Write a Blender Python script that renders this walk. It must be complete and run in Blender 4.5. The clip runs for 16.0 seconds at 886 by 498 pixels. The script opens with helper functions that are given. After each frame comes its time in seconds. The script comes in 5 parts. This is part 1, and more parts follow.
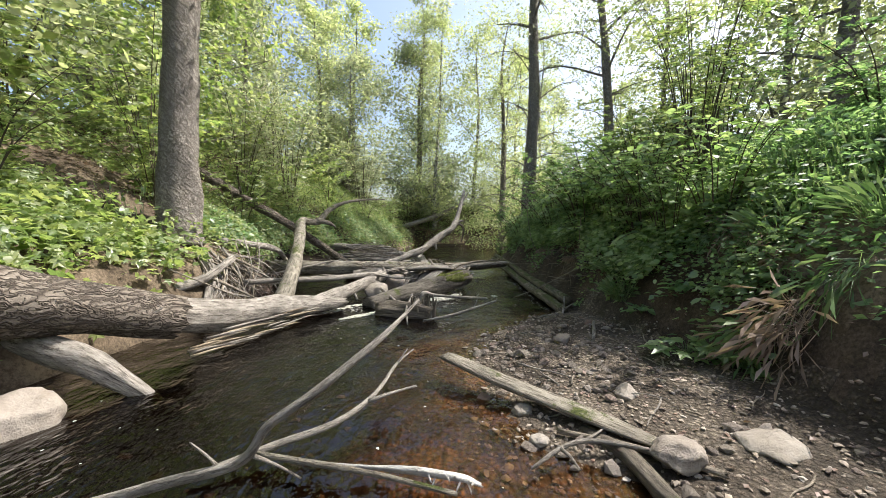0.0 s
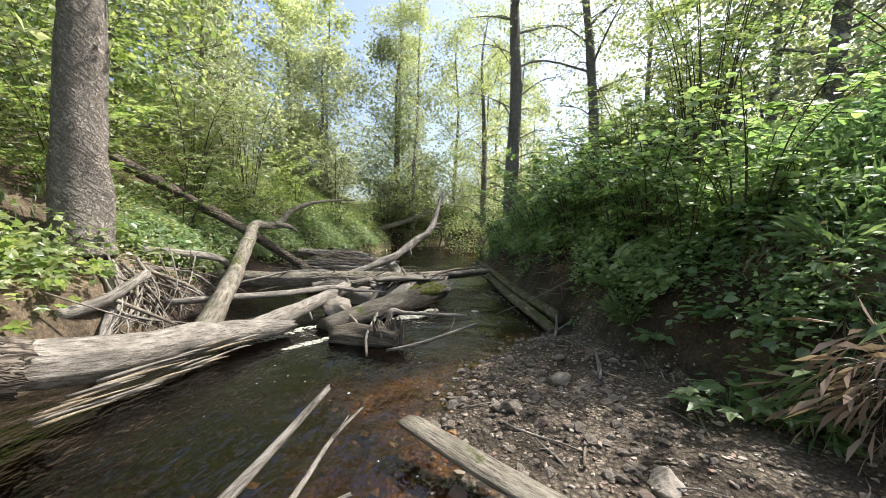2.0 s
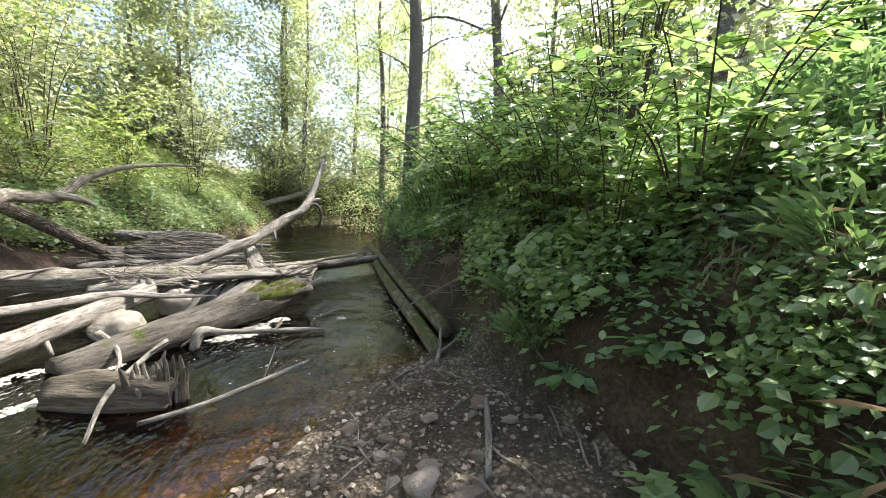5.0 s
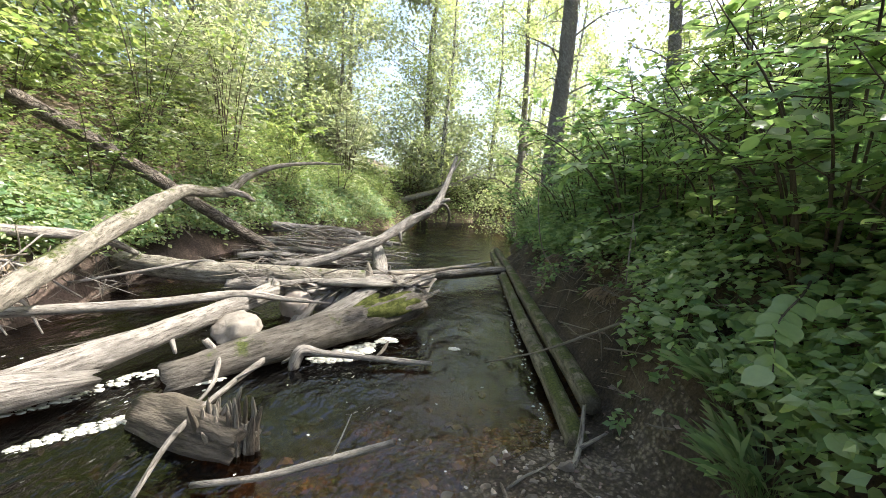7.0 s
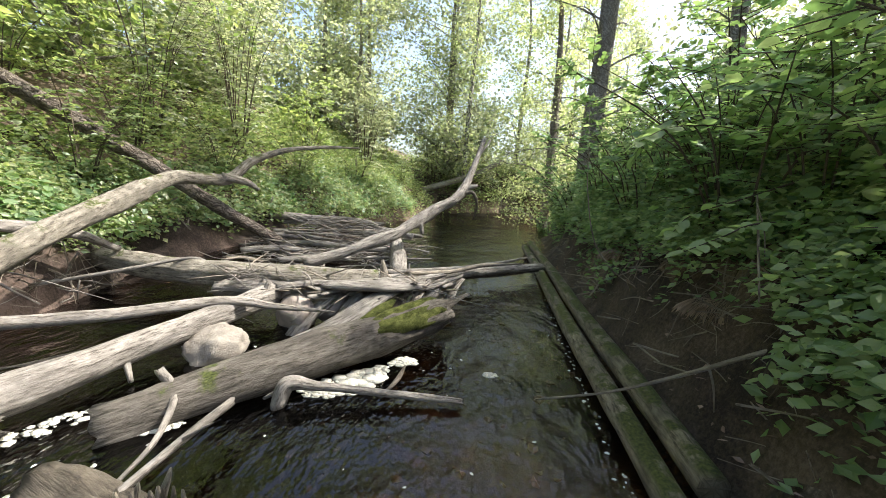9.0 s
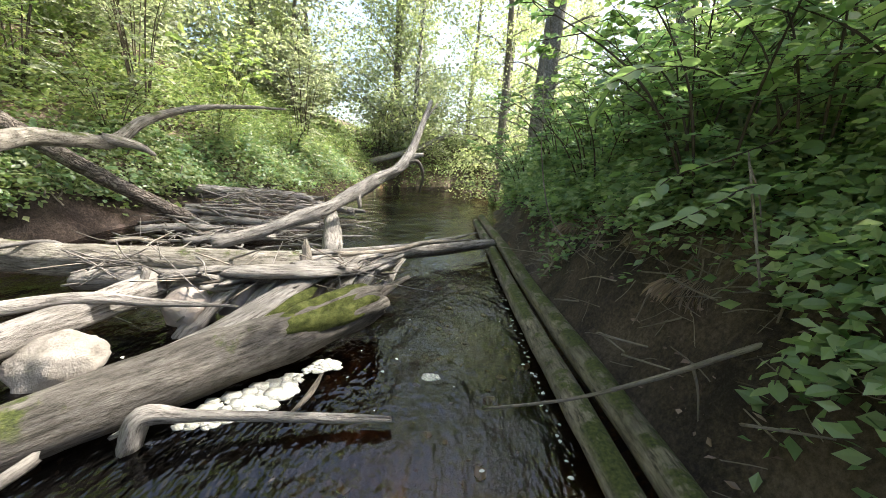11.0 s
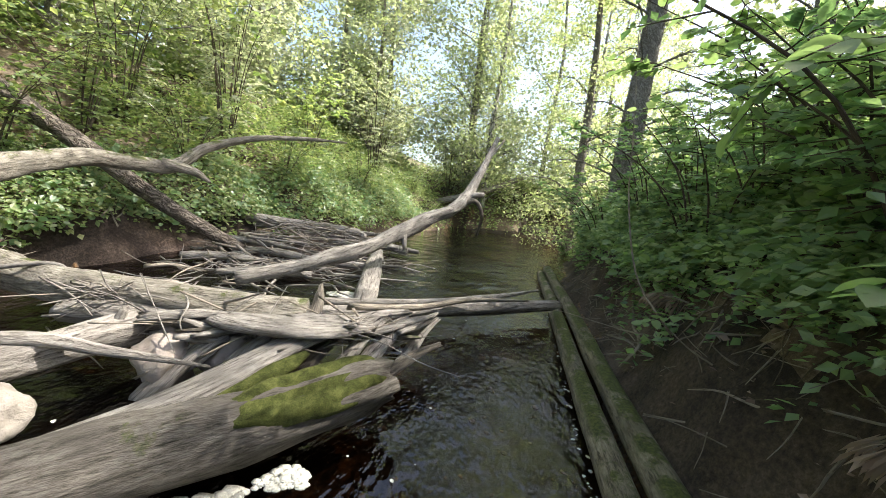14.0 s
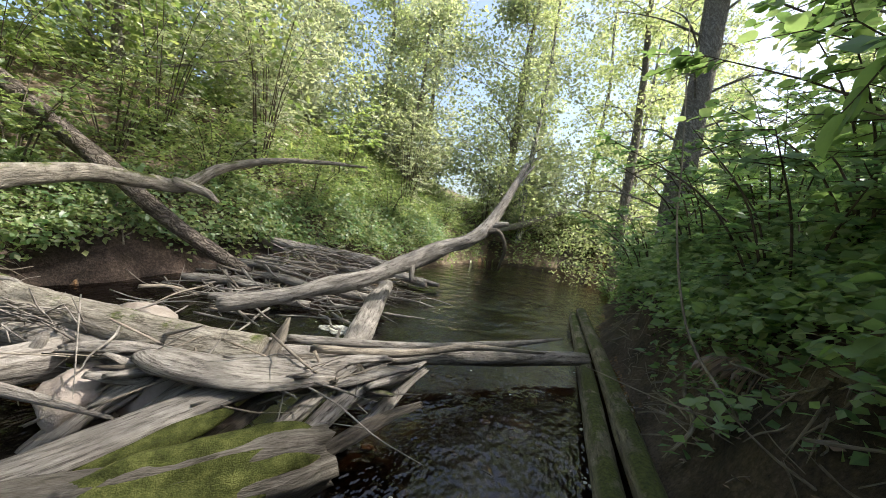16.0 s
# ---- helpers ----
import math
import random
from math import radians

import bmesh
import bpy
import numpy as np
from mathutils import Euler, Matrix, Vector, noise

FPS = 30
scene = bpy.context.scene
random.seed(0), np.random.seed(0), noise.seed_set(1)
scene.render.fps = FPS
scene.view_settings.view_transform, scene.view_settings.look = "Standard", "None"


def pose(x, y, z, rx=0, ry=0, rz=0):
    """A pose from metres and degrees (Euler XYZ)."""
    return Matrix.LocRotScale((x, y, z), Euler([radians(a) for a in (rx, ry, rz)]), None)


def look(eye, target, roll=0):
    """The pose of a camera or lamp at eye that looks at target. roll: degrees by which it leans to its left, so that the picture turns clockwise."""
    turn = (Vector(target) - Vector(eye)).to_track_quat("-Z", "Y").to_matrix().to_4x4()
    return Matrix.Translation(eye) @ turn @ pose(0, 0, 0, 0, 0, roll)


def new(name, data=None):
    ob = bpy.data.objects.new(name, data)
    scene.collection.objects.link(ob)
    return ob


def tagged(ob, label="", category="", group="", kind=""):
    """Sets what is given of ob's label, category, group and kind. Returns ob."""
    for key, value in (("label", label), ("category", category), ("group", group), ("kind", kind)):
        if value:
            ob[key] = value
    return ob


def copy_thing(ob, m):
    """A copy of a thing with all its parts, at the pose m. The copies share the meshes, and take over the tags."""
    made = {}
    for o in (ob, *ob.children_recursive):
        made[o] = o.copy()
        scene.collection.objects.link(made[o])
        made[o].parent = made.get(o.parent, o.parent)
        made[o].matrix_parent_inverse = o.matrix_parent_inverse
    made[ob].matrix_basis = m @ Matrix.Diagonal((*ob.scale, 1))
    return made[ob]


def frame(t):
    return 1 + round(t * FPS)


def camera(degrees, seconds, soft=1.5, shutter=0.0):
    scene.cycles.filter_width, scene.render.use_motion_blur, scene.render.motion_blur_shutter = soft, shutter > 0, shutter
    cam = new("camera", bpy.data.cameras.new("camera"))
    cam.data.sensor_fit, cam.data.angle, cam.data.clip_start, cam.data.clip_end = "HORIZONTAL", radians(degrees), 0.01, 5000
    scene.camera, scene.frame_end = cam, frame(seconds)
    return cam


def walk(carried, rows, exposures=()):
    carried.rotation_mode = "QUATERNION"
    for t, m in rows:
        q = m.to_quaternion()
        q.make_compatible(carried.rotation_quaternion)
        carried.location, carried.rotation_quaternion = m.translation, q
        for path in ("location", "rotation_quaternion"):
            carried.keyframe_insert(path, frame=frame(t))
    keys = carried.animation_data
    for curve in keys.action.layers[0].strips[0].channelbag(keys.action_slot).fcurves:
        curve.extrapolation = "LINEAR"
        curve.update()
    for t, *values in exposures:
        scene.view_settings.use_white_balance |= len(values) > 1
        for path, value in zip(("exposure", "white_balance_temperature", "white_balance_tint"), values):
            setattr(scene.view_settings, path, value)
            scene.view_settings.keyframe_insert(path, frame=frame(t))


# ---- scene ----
cam = camera(100.0, 16.0, 0.8)
EXPOSURES = [(0.0, 1.15), (1.5, 1.17), (3.5, 1.27), (6.0, 2.15), (7.0, 1.85), (8.0, 1.58), (11.0, 2.0), (13.0, 2.03), (14.5, 1.62), (16.0, 1.35)]
PATH = [
    (0, (0.009, -0.109, 1.527), (0.014, 1.887, 1.404), 1.2),
    (0.5, (-0.081, 0.217, 1.526), (-0.081, 2.213, 1.405), 1.0),
    (1, (-0.071, 0.434, 1.538), (-0.046, 2.431, 1.421), 0.9),
    (1.5, (0.084, 0.767, 1.529), (0.144, 2.762, 1.399), 0.5),
    (2, (0.178, 0.991, 1.601), (0.283, 2.985, 1.487), 1.1),
    (2.5, (0.203, 1.315, 1.621), (0.412, 3.302, 1.534), 2.2),
    (3, (0.342, 1.55, 1.686), (0.775, 3.502, 1.612), 1.8),
    (3.5, (0.511, 1.837, 1.596), (1.099, 3.746, 1.497), 1.4),
    (3.7, (0.633, 1.983, 1.579), (1.226, 3.89, 1.462), 1.2),
    (5.8, (1.196, 3.119, 1.69), (1.685, 5.04, 1.422), 3.6),
    (6, (1.236, 3.269, 1.68), (1.628, 5.21, 1.403), 3.6),
    (6.5, (1.303, 3.555, 1.78), (1.408, 5.532, 1.497), 3.7),
    (7, (1.229, 3.793, 1.81), (1.108, 5.77, 1.529), 4.0),
    (7.5, (1.122, 4.046, 1.828), (0.907, 6.015, 1.552), 4.1),
    (8, (1.106, 4.289, 1.82), (0.863, 6.254, 1.543), 3.8),
    (8.2, (1.108, 4.421, 1.801), (0.86, 6.384, 1.512), 3.6),
    (10.3, (0.978, 5.301, 1.616), (0.855, 7.256, 1.212), 3.4),
    (10.5, (1.044, 5.387, 1.613), (0.96, 7.34, 1.193), 3.6),
    (11, (1.19, 5.524, 1.597), (1.208, 7.473, 1.147), 3.8),
    (11.5, (1.194, 5.713, 1.579), (1.289, 7.658, 1.124), 4.1),
    (12, (1.218, 5.875, 1.605), (1.334, 7.822, 1.162), 4.8),
    (12.5, (1.259, 6.02, 1.572), (1.295, 7.975, 1.151), 5.5),
    (13, (1.434, 6.187, 1.596), (1.274, 8.147, 1.23), 5.8),
    (13.5, (1.453, 6.292, 1.577), (1.136, 8.244, 1.279), 6.2),
    (14, (1.374, 6.484, 1.582), (1.009, 8.432, 1.315), 6.6),
    (14.5, (1.29, 6.641, 1.64), (0.908, 8.588, 1.396), 7.0),
    (15, (1.228, 6.745, 1.61), (0.746, 8.676, 1.413), 7.0),
    (15.5, (1.372, 6.958, 1.56), (0.751, 8.854, 1.419), 7.4),
    (16, (1.62, 7.204, 1.553), (1.016, 9.107, 1.433), 8.3),
]
walk(cam, [(t, look(eye, target, roll)) for t, eye, target, roll in PATH], EXPOSURES)

# ---- light ----
SUN_AZ, SUN_EL = 68.0, 55.0  # degrees from +y towards +x, and above the horizon
world = bpy.data.worlds.new("sky")
scene.world = world
world.use_nodes = True
wn = world.node_tree.nodes
sky = wn.new("ShaderNodeTexSky")
sky.sky_type, sky.sun_disc = "NISHITA", False
sky.sun_elevation, sky.sun_rotation = radians(SUN_EL), radians(SUN_AZ)
sky.air_density, sky.dust_density = 1.0, 4.0
wn["Background"].inputs["Strength"].default_value = 0.135
world.node_tree.links.new(sky.outputs[0], wn["Background"].inputs["Color"])
sun_data = bpy.data.lights.new("sun", "SUN")
sun_data.energy, sun_data.angle, sun_data.color = 3.8, radians(0.55), (1.0, 0.96, 0.89)
sun = new("sun", sun_data)
sun.matrix_world = look((0, 0, 0), (-math.sin(radians(SUN_AZ)) * math.cos(radians(SUN_EL)), -math.cos(radians(SUN_AZ)) * math.cos(radians(SUN_EL)), -math.sin(radians(SUN_EL))))
sun.location = (30, 30, 40)

# ---- materials ----


class Nodes:
    """A small wrapper to wire up one material."""

    def __init__(self, name):
        self.mat = bpy.data.materials.new(name)
        self.mat.use_nodes = True
        self.t = self.mat.node_tree
        self.n = self.t.nodes
        self.n.clear()
        self.out = self.n.new("ShaderNodeOutputMaterial")

    def add(self, kind, **values):
        node = self.n.new(kind)
        for key, value in values.items():
            key = key.replace("_", " ")
            if key in node.inputs:
                self.put(node.inputs[key], value)
        return node

    def put(self, socket, value):
        if isinstance(value, bpy.types.NodeSocket):
            self.t.links.new(value, socket)
        else:
            socket.default_value = value

    def noise(self, vec, scale, detail=4.0, rough=0.6, stretch=None):
        if stretch:
            m = self.n.new("ShaderNodeMapping")
            self.put(m.inputs["Vector"], vec)
            m.inputs["Scale"].default_value = stretch
            vec = m.outputs[0]
        k = self.n.new("ShaderNodeTexNoise")
        self.put(k.inputs["Vector"], vec)
        k.inputs["Scale"].default_value, k.inputs["Detail"].default_value, k.inputs["Roughness"].default_value = scale, detail, rough
        return k.outputs["Fac"]

    def ramp(self, fac, *stops):
        r = self.n.new("ShaderNodeValToRGB")
        self.put(r.inputs["Fac"], fac)
        e = r.color_ramp.elements
        while len(e) < len(stops):
            e.new(0.5)
        for el, (p, c) in zip(e, stops):
            el.position = p
            el.color = (*c, 1.0) if isinstance(c, tuple) else (c, c, c, 1.0)
        return r.outputs["Color"]

    def mix(self, fac, a, b, how="MIX"):
        m = self.n.new("ShaderNodeMix")
        m.data_type, m.blend_type = "RGBA", how
        self.put(m.inputs[0], fac)
        for sock, v in ((m.inputs[6], a), (m.inputs[7], b)):
            self.put(sock, (*v, 1.0) if isinstance(v, tuple) else v)
        return m.outputs[2]

    def math(self, how, a, b=0.0):
        m = self.n.new("ShaderNodeMath")
        m.operation = how
        self.put(m.inputs[0], a)
        self.put(m.inputs[1], b)
        return m.outputs[0]

    def bump(self, height, strength, dist, normal=None):
        b = self.n.new("ShaderNodeBump")
        b.inputs["Strength"].default_value, b.inputs["Distance"].default_value = strength, dist
        self.put(b.inputs["Height"], height)
        if normal:
            self.put(b.inputs["Normal"], normal)
        return b.outputs[0]

    def principled(self, color, rough=0.8, normal=None, spec=0.3):
        p = self.n.new("ShaderNodeBsdfPrincipled")
        self.put(p.inputs["Base Color"], (*color, 1.0) if isinstance(color, tuple) else color)
        self.put(p.inputs["Roughness"], rough)
        p.inputs["Specular IOR Level"].default_value = spec
        if normal:
            self.put(p.inputs["Normal"], normal)
        self.put(self.out.inputs["Surface"], p.outputs[0])
        return p

    def coords(self, which="Object"):
        return self.n.new("ShaderNodeTexCoord").outputs[which]

    def world_place(self):
        return self.n.new("ShaderNodeNewGeometry").outputs["Position"]

    def island(self):
        return self.n.new("ShaderNodeNewGeometry").outputs["Random Per Island"]

    def up(self):
        s = self.n.new("ShaderNodeSeparateXYZ")
        self.put(s.inputs[0], self.n.new("ShaderNodeNewGeometry").outputs["Normal"])
        return s.outputs["Z"]


def leaf_material(name, dark, mid, light, glow=0.45, gloss=0.06):
    m = Nodes(name)
    dark, mid, light = [(c[0] * 1.07, c[1] * 0.97, c[2] * 1.9) for c in (dark, mid, light)]
    place = m.world_place()
    patch = m.noise(place, 0.55, 2.0)
    fac = m.math("ADD", m.math("MULTIPLY", m.island(), 0.65), m.math("MULTIPLY", patch, 0.5))
    col = m.ramp(fac, (0.2, dark), (0.55, mid), (0.95, light))
    vein = m.noise(place, 60.0, 2.0)
    col = m.mix(m.math("MULTIPLY", vein, 0.35), col, tuple(c * 0.55 for c in mid))
    d = m.add("ShaderNodeBsdfDiffuse", Color=col)
    tcol = m.mix(1.0, col, (1.65, 1.7, 1.15), "MULTIPLY")
    tr = m.add("ShaderNodeBsdfTranslucent", Color=tcol)
    g = m.add("ShaderNodeBsdfGlossy", Roughness=0.42)
    a = m.add("ShaderNodeMixShader", Fac=glow)
    m.put(a.inputs[1], d.outputs[0])
    m.put(a.inputs[2], tr.outputs[0])
    b = m.add("ShaderNodeMixShader", Fac=gloss)
    m.put(b.inputs[1], a.outputs[0])
    m.put(b.inputs[2], g.outputs[0])
    m.put(m.out.inputs["Surface"], b.outputs[0])
    return m.mat


def wood_material(name, dark, mid, light, moss=0.0, wet=0.0, crack=(34.0, 5.0), depth=0.035):
    """Weathered wood: grain and cracks run along the log (uv in metres)."""
    m = Nodes(name)
    uv = m.coords("UV")
    grain = m.noise(uv, 1.0, 6.0, 0.7, (crack[0], crack[1], 1.0))
    fine = m.noise(uv, 1.0, 5.0, 0.7, (crack[0] * 5, crack[1] * 6, 1.0))
    blot = m.noise(m.world_place(), 3.2, 4.0, 0.65)
    col = m.ramp(m.math("ADD", m.math("MULTIPLY", grain, 0.72), m.math("MULTIPLY", fine, 0.28)), (0.41, dark), (0.48, mid), (0.63, light))
    col = m.mix(m.ramp(blot, (0.4, 0.0), (0.62, 0.65)), col, tuple(c * 0.5 for c in mid))
    if moss:
        mask = m.math("MULTIPLY", m.ramp(m.noise(m.world_place(), 2.6, 7.0, 0.7), (0.66 - 0.26 * moss, 0.0), (0.72 - 0.26 * moss, 1.0)), m.ramp(m.up(), (0.35, 0.0), (0.8, 1.0)))
        green = m.ramp(m.noise(m.world_place(), 45.0, 3.0), (0.3, (0.025, 0.034, 0.009)), (0.7, (0.1, 0.115, 0.028)))
        col = m.mix(mask, col, green)
    nrm = m.bump(m.math("ADD", m.math("MULTIPLY", grain, 1.0), m.math("MULTIPLY", fine, 0.35)), 0.9, depth)
    m.principled(col, 0.85 - 0.45 * wet, nrm, 0.25 + 0.3 * wet)
    return m.mat


def bark_material(name, dark, mid, light, scale=1.0):
    """Deep-furrowed bark: plates split lengthwise."""
    m = Nodes(name)
    uv = m.coords("UV")
    warp = m.noise(uv, 6.0 * scale, 3.0)
    v = m.n.new("ShaderNodeTexVoronoi")
    v.feature = "DISTANCE_TO_EDGE"
    mp = m.n.new("ShaderNodeMapping")
    m.put(mp.inputs["Vector"], m.mix(0.2, uv, warp))
    mp.inputs["Scale"].default_value = (24.0 * scale, 6.5 * scale, 1.0)
    m.put(v.inputs["Vector"], mp.outputs[0])
    v.inputs["Scale"].default_value = 1.0
    furrow = m.ramp(v.outputs["Distance"], (0.0, 0.0), (0.22, 1.0))
    fine = m.noise(uv, 1.0, 6.0, 0.7, (90.0, 22.0, 1.0))
    blot = m.noise(m.world_place(), 2.3, 4.0, 0.6)
    col = m.mix(furrow, dark, m.ramp(fine, (0.3, mid), (0.7, light)))
    col = m.mix(m.ramp(blot, (0.4, 0.0), (0.7, 0.5)), col, tuple(0.55 * c for c in mid))
    nrm = m.bump(m.math("ADD", furrow, m.math("MULTIPLY", fine, 0.4)), 1.0, 0.018)
    m.principled(col, 0.9, nrm, 0.15)
    return m.mat


def earth_material(name, stops, scale=3.0, rough=0.9, depth=0.02, stones=0.0):
    m = Nodes(name)
    p = m.world_place()
    big = m.noise(p, scale * 0.35, 4.0, 0.6)
    small = m.noise(p, scale * 9.0, 6.0, 0.75)
    col = m.ramp(m.math("ADD", m.math("MULTIPLY", big, 0.55), m.math("MULTIPLY", small, 0.45)), *stops)
    height = small
    if stones:
        v = m.n.new("ShaderNodeTexVoronoi")
        m.put(v.inputs["Vector"], p)
        v.inputs["Scale"].default_value = stones
        col = m.mix(m.ramp(v.outputs["Distance"], (0.25, 0.0), (0.6, 0.75)), col, (0.05, 0.04, 0.03))
        height = m.math("SUBTRACT", small, m.math("MULTIPLY", v.outputs["Distance"], 1.2))
    m.principled(col, rough, m.bump(height, 1.0, depth), 0.25)
    return m.mat


def water_material():
    m = Nodes("stream_water")
    p = m.world_place()
    w1 = m.noise(p, 1.0, 3.0, 0.55, (6.0, 3.2, 1.0))
    w2 = m.noise(p, 1.0, 1.0, 0.5, (21.0, 12.0, 1.0))
    gust = m.ramp(m.noise(p, 0.9, 2.0), (0.38, 0.3), (0.62, 1.0))
    nrm = m.bump(m.math("MULTIPLY", gust, m.math("ADD", w1, m.math("MULTIPLY", w2, 0.3))), 1.0, 0.06)
    sep = m.n.new("ShaderNodeSeparateXYZ")
    m.put(sep.inputs[0], p)
    # clearer towards the shallows in x; the y term tints shade into the upstream run
    shoal_and_shade = m.math("ADD", m.math("MULTIPLY", sep.outputs["X"], 0.3), m.math("SUBTRACT", m.noise(p, 0.8, 2.0), m.math("MULTIPLY", m.math("MAXIMUM", m.math("MINIMUM", m.math("SUBTRACT", sep.outputs["Y"], 5.5), 2.0), -0.9), 0.2)))
    tint = m.ramp(shoal_and_shade, (0.2, (0.14, 0.09, 0.05)), (0.5, (0.38, 0.27, 0.17)), (0.85, (0.76, 0.6, 0.42)))
    clear = m.add("ShaderNodeBsdfTransparent", Color=tint)
    gloss = m.add("ShaderNodeBsdfGlossy", Roughness=0.04)
    m.put(gloss.inputs["Normal"], nrm)
    fr = m.add("ShaderNodeFresnel", IOR=1.45)
    m.put(fr.inputs["Normal"], nrm)
    mx = m.n.new("ShaderNodeMixShader")
    m.put(mx.inputs[0], m.math("MINIMUM", m.math("ADD", m.math("MULTIPLY", fr.outputs[0], 1.15), 0.005), 1.0))
    m.put(mx.inputs[1], clear.outputs[0])
    m.put(mx.inputs[2], gloss.outputs[0])
    m.put(m.out.inputs["Surface"], mx.outputs[0])
    return m.mat


def foam_material():
    m = Nodes("foam")
    k = m.noise(m.world_place(), 90.0, 4.0)
    m.principled(m.ramp(k, (0.3, (0.34, 0.32, 0.26)), (0.6, (0.56, 0.55, 0.47))), 0.7, m.bump(k, 0.8, 0.01))
    return m.mat


def moss_material():
    m = Nodes("moss")
    p = m.world_place()
    k, f = m.noise(p, 12.0, 4.0, 0.65), m.noise(p, 150.0, 3.0, 0.7)
    col = m.ramp(m.math("ADD", m.math("MULTIPLY", k, 0.6), m.math("MULTIPLY", f, 0.4)), (0.38, (0.035, 0.04, 0.012)), (0.5, (0.075, 0.085, 0.023)), (0.62, (0.14, 0.15, 0.045)))
    m.principled(col, 0.95, m.bump(m.math("ADD", f, k), 1.0, 0.02), 0.1)
    return m.mat


MOSS = moss_material()
LEAF_BIRCH = leaf_material("birch_leaves", (0.17, 0.24, 0.06), (0.32, 0.4, 0.11), (0.5, 0.55, 0.21), 0.6)
LEAF_MAPLE = leaf_material("maple_leaves", (0.1, 0.175, 0.032), (0.2, 0.29, 0.055), (0.37, 0.43, 0.1), 0.56)
LEAF_HAZEL = leaf_material("hazel_leaves", (0.1, 0.19, 0.038), (0.19, 0.31, 0.062), (0.34, 0.45, 0.12), 0.55, 0.05)
LEAF_HERB = leaf_material("herb_leaves", (0.09, 0.155, 0.032), (0.18, 0.265, 0.053), (0.35, 0.4, 0.105), 0.52)
LEAF_SHADE = leaf_material("shade_leaves", (0.085, 0.175, 0.042), (0.16, 0.285, 0.066), (0.28, 0.41, 0.105), 0.55, 0.06)
LEAF_GREY = leaf_material("willow_leaves", (0.15, 0.2, 0.07), (0.27, 0.33, 0.12), (0.42, 0.46, 0.2), 0.6)
GRASS = leaf_material("grass_blades", (0.06, 0.13, 0.025), (0.11, 0.2, 0.04), (0.22, 0.3, 0.08), 0.4)
STRAW = leaf_material("dry_grass", (0.13, 0.105, 0.038), (0.27, 0.215, 0.085), (0.43, 0.36, 0.155), 0.25)
LITTER = leaf_material("leaf_litter", (0.09, 0.06, 0.024), (0.19, 0.14, 0.057), (0.36, 0.29, 0.13), 0.1)
DRIFT = wood_material("driftwood", (0.07, 0.06, 0.05), (0.26, 0.232, 0.2), (0.44, 0.41, 0.365))
DRIFT_MOSS = wood_material("mossy_driftwood", (0.06, 0.05, 0.038), (0.22, 0.195, 0.155), (0.39, 0.36, 0.3), 0.45)
LOG_MOSS = wood_material("mossy_log", (0.045, 0.04, 0.028), (0.115, 0.1, 0.082), (0.21, 0.19, 0.16), 0.25)
LOG_WET = wood_material("wet_log", (0.035, 0.028, 0.02), (0.1, 0.08, 0.058), (0.2, 0.17, 0.13), 0.2, 0.6)
RAIL_WOOD = wood_material("wet_pole", (0.05, 0.043, 0.028), (0.17, 0.145, 0.1), (0.31, 0.275, 0.2), 0.85, 0.2)
TWIG = wood_material("dead_twig", (0.1, 0.08, 0.06), (0.27, 0.23, 0.18), (0.42, 0.37, 0.3))
DARK_TWIG = wood_material("live_twig", (0.04, 0.03, 0.02), (0.1, 0.08, 0.055), (0.18, 0.15, 0.11))
END_GRAIN = wood_material("broken_wood", (0.12, 0.09, 0.06), (0.36, 0.29, 0.2), (0.6, 0.52, 0.4), 0, 0, (60.0, 5.0))
BARK_GREY = bark_material("grey_bark", (0.15, 0.13, 0.11), (0.27, 0.24, 0.21), (0.43, 0.39, 0.34), 2.0)
BARK_OAK = bark_material("furrowed_bark", (0.05, 0.04, 0.032), (0.15, 0.124, 0.1), (0.27, 0.235, 0.195), 1.15)
BARK_DARK = bark_material("dark_bark", (0.12, 0.105, 0.09), (0.29, 0.265, 0.23), (0.45, 0.42, 0.37), 1.8)
BARK_BIRCH = bark_material("birch_bark", (0.05, 0.045, 0.04), (0.4, 0.38, 0.34), (0.66, 0.64, 0.6), 0.5)
SOIL = earth_material("forest_soil", [(0.4, (0.035, 0.025, 0.016)), (0.5, (0.1, 0.075, 0.05)), (0.6, (0.22, 0.17, 0.12))], 3.0)
MUD = earth_material("bank_mud", [(0.4, (0.022, 0.016, 0.011)), (0.5, (0.07, 0.05, 0.035)), (0.6, (0.15, 0.112, 0.08))], 3.5, 0.75, 0.03)
CLAY = earth_material("bare_clay_bank", [(0.4, (0.022, 0.016, 0.012)), (0.5, (0.06, 0.043, 0.033)), (0.6, (0.14, 0.1, 0.08))], 3.0, 0.85, 0.03)
GRAVEL = earth_material("gravel_bar", [(0.4, (0.04, 0.031, 0.023)), (0.5, (0.13, 0.102, 0.076)), (0.62, (0.34, 0.285, 0.22))], 5.0, 0.85, 0.03, 28.0)
BED = earth_material("stream_bed", [(0.4, (0.035, 0.022, 0.013)), (0.5, (0.14, 0.08, 0.036)), (0.6, (0.36, 0.2, 0.085))], 2.2, 0.6, 0.02, 22.0)
# dark silt of the deep bed; its colour also paints shade upstream
SILT_AND_SHADE = earth_material("dark_silt_and_shade", [(0.4, (0.012, 0.009, 0.006)), (0.5, (0.035, 0.023, 0.013)), (0.62, (0.1, 0.06, 0.03))], 2.2, 0.6, 0.02)
WATER = water_material()
FOAM = foam_material()
FOAM_BARK = wood_material("white_birch_bark", (0.3, 0.28, 0.25), (0.62, 0.6, 0.56), (0.8, 0.79, 0.76))


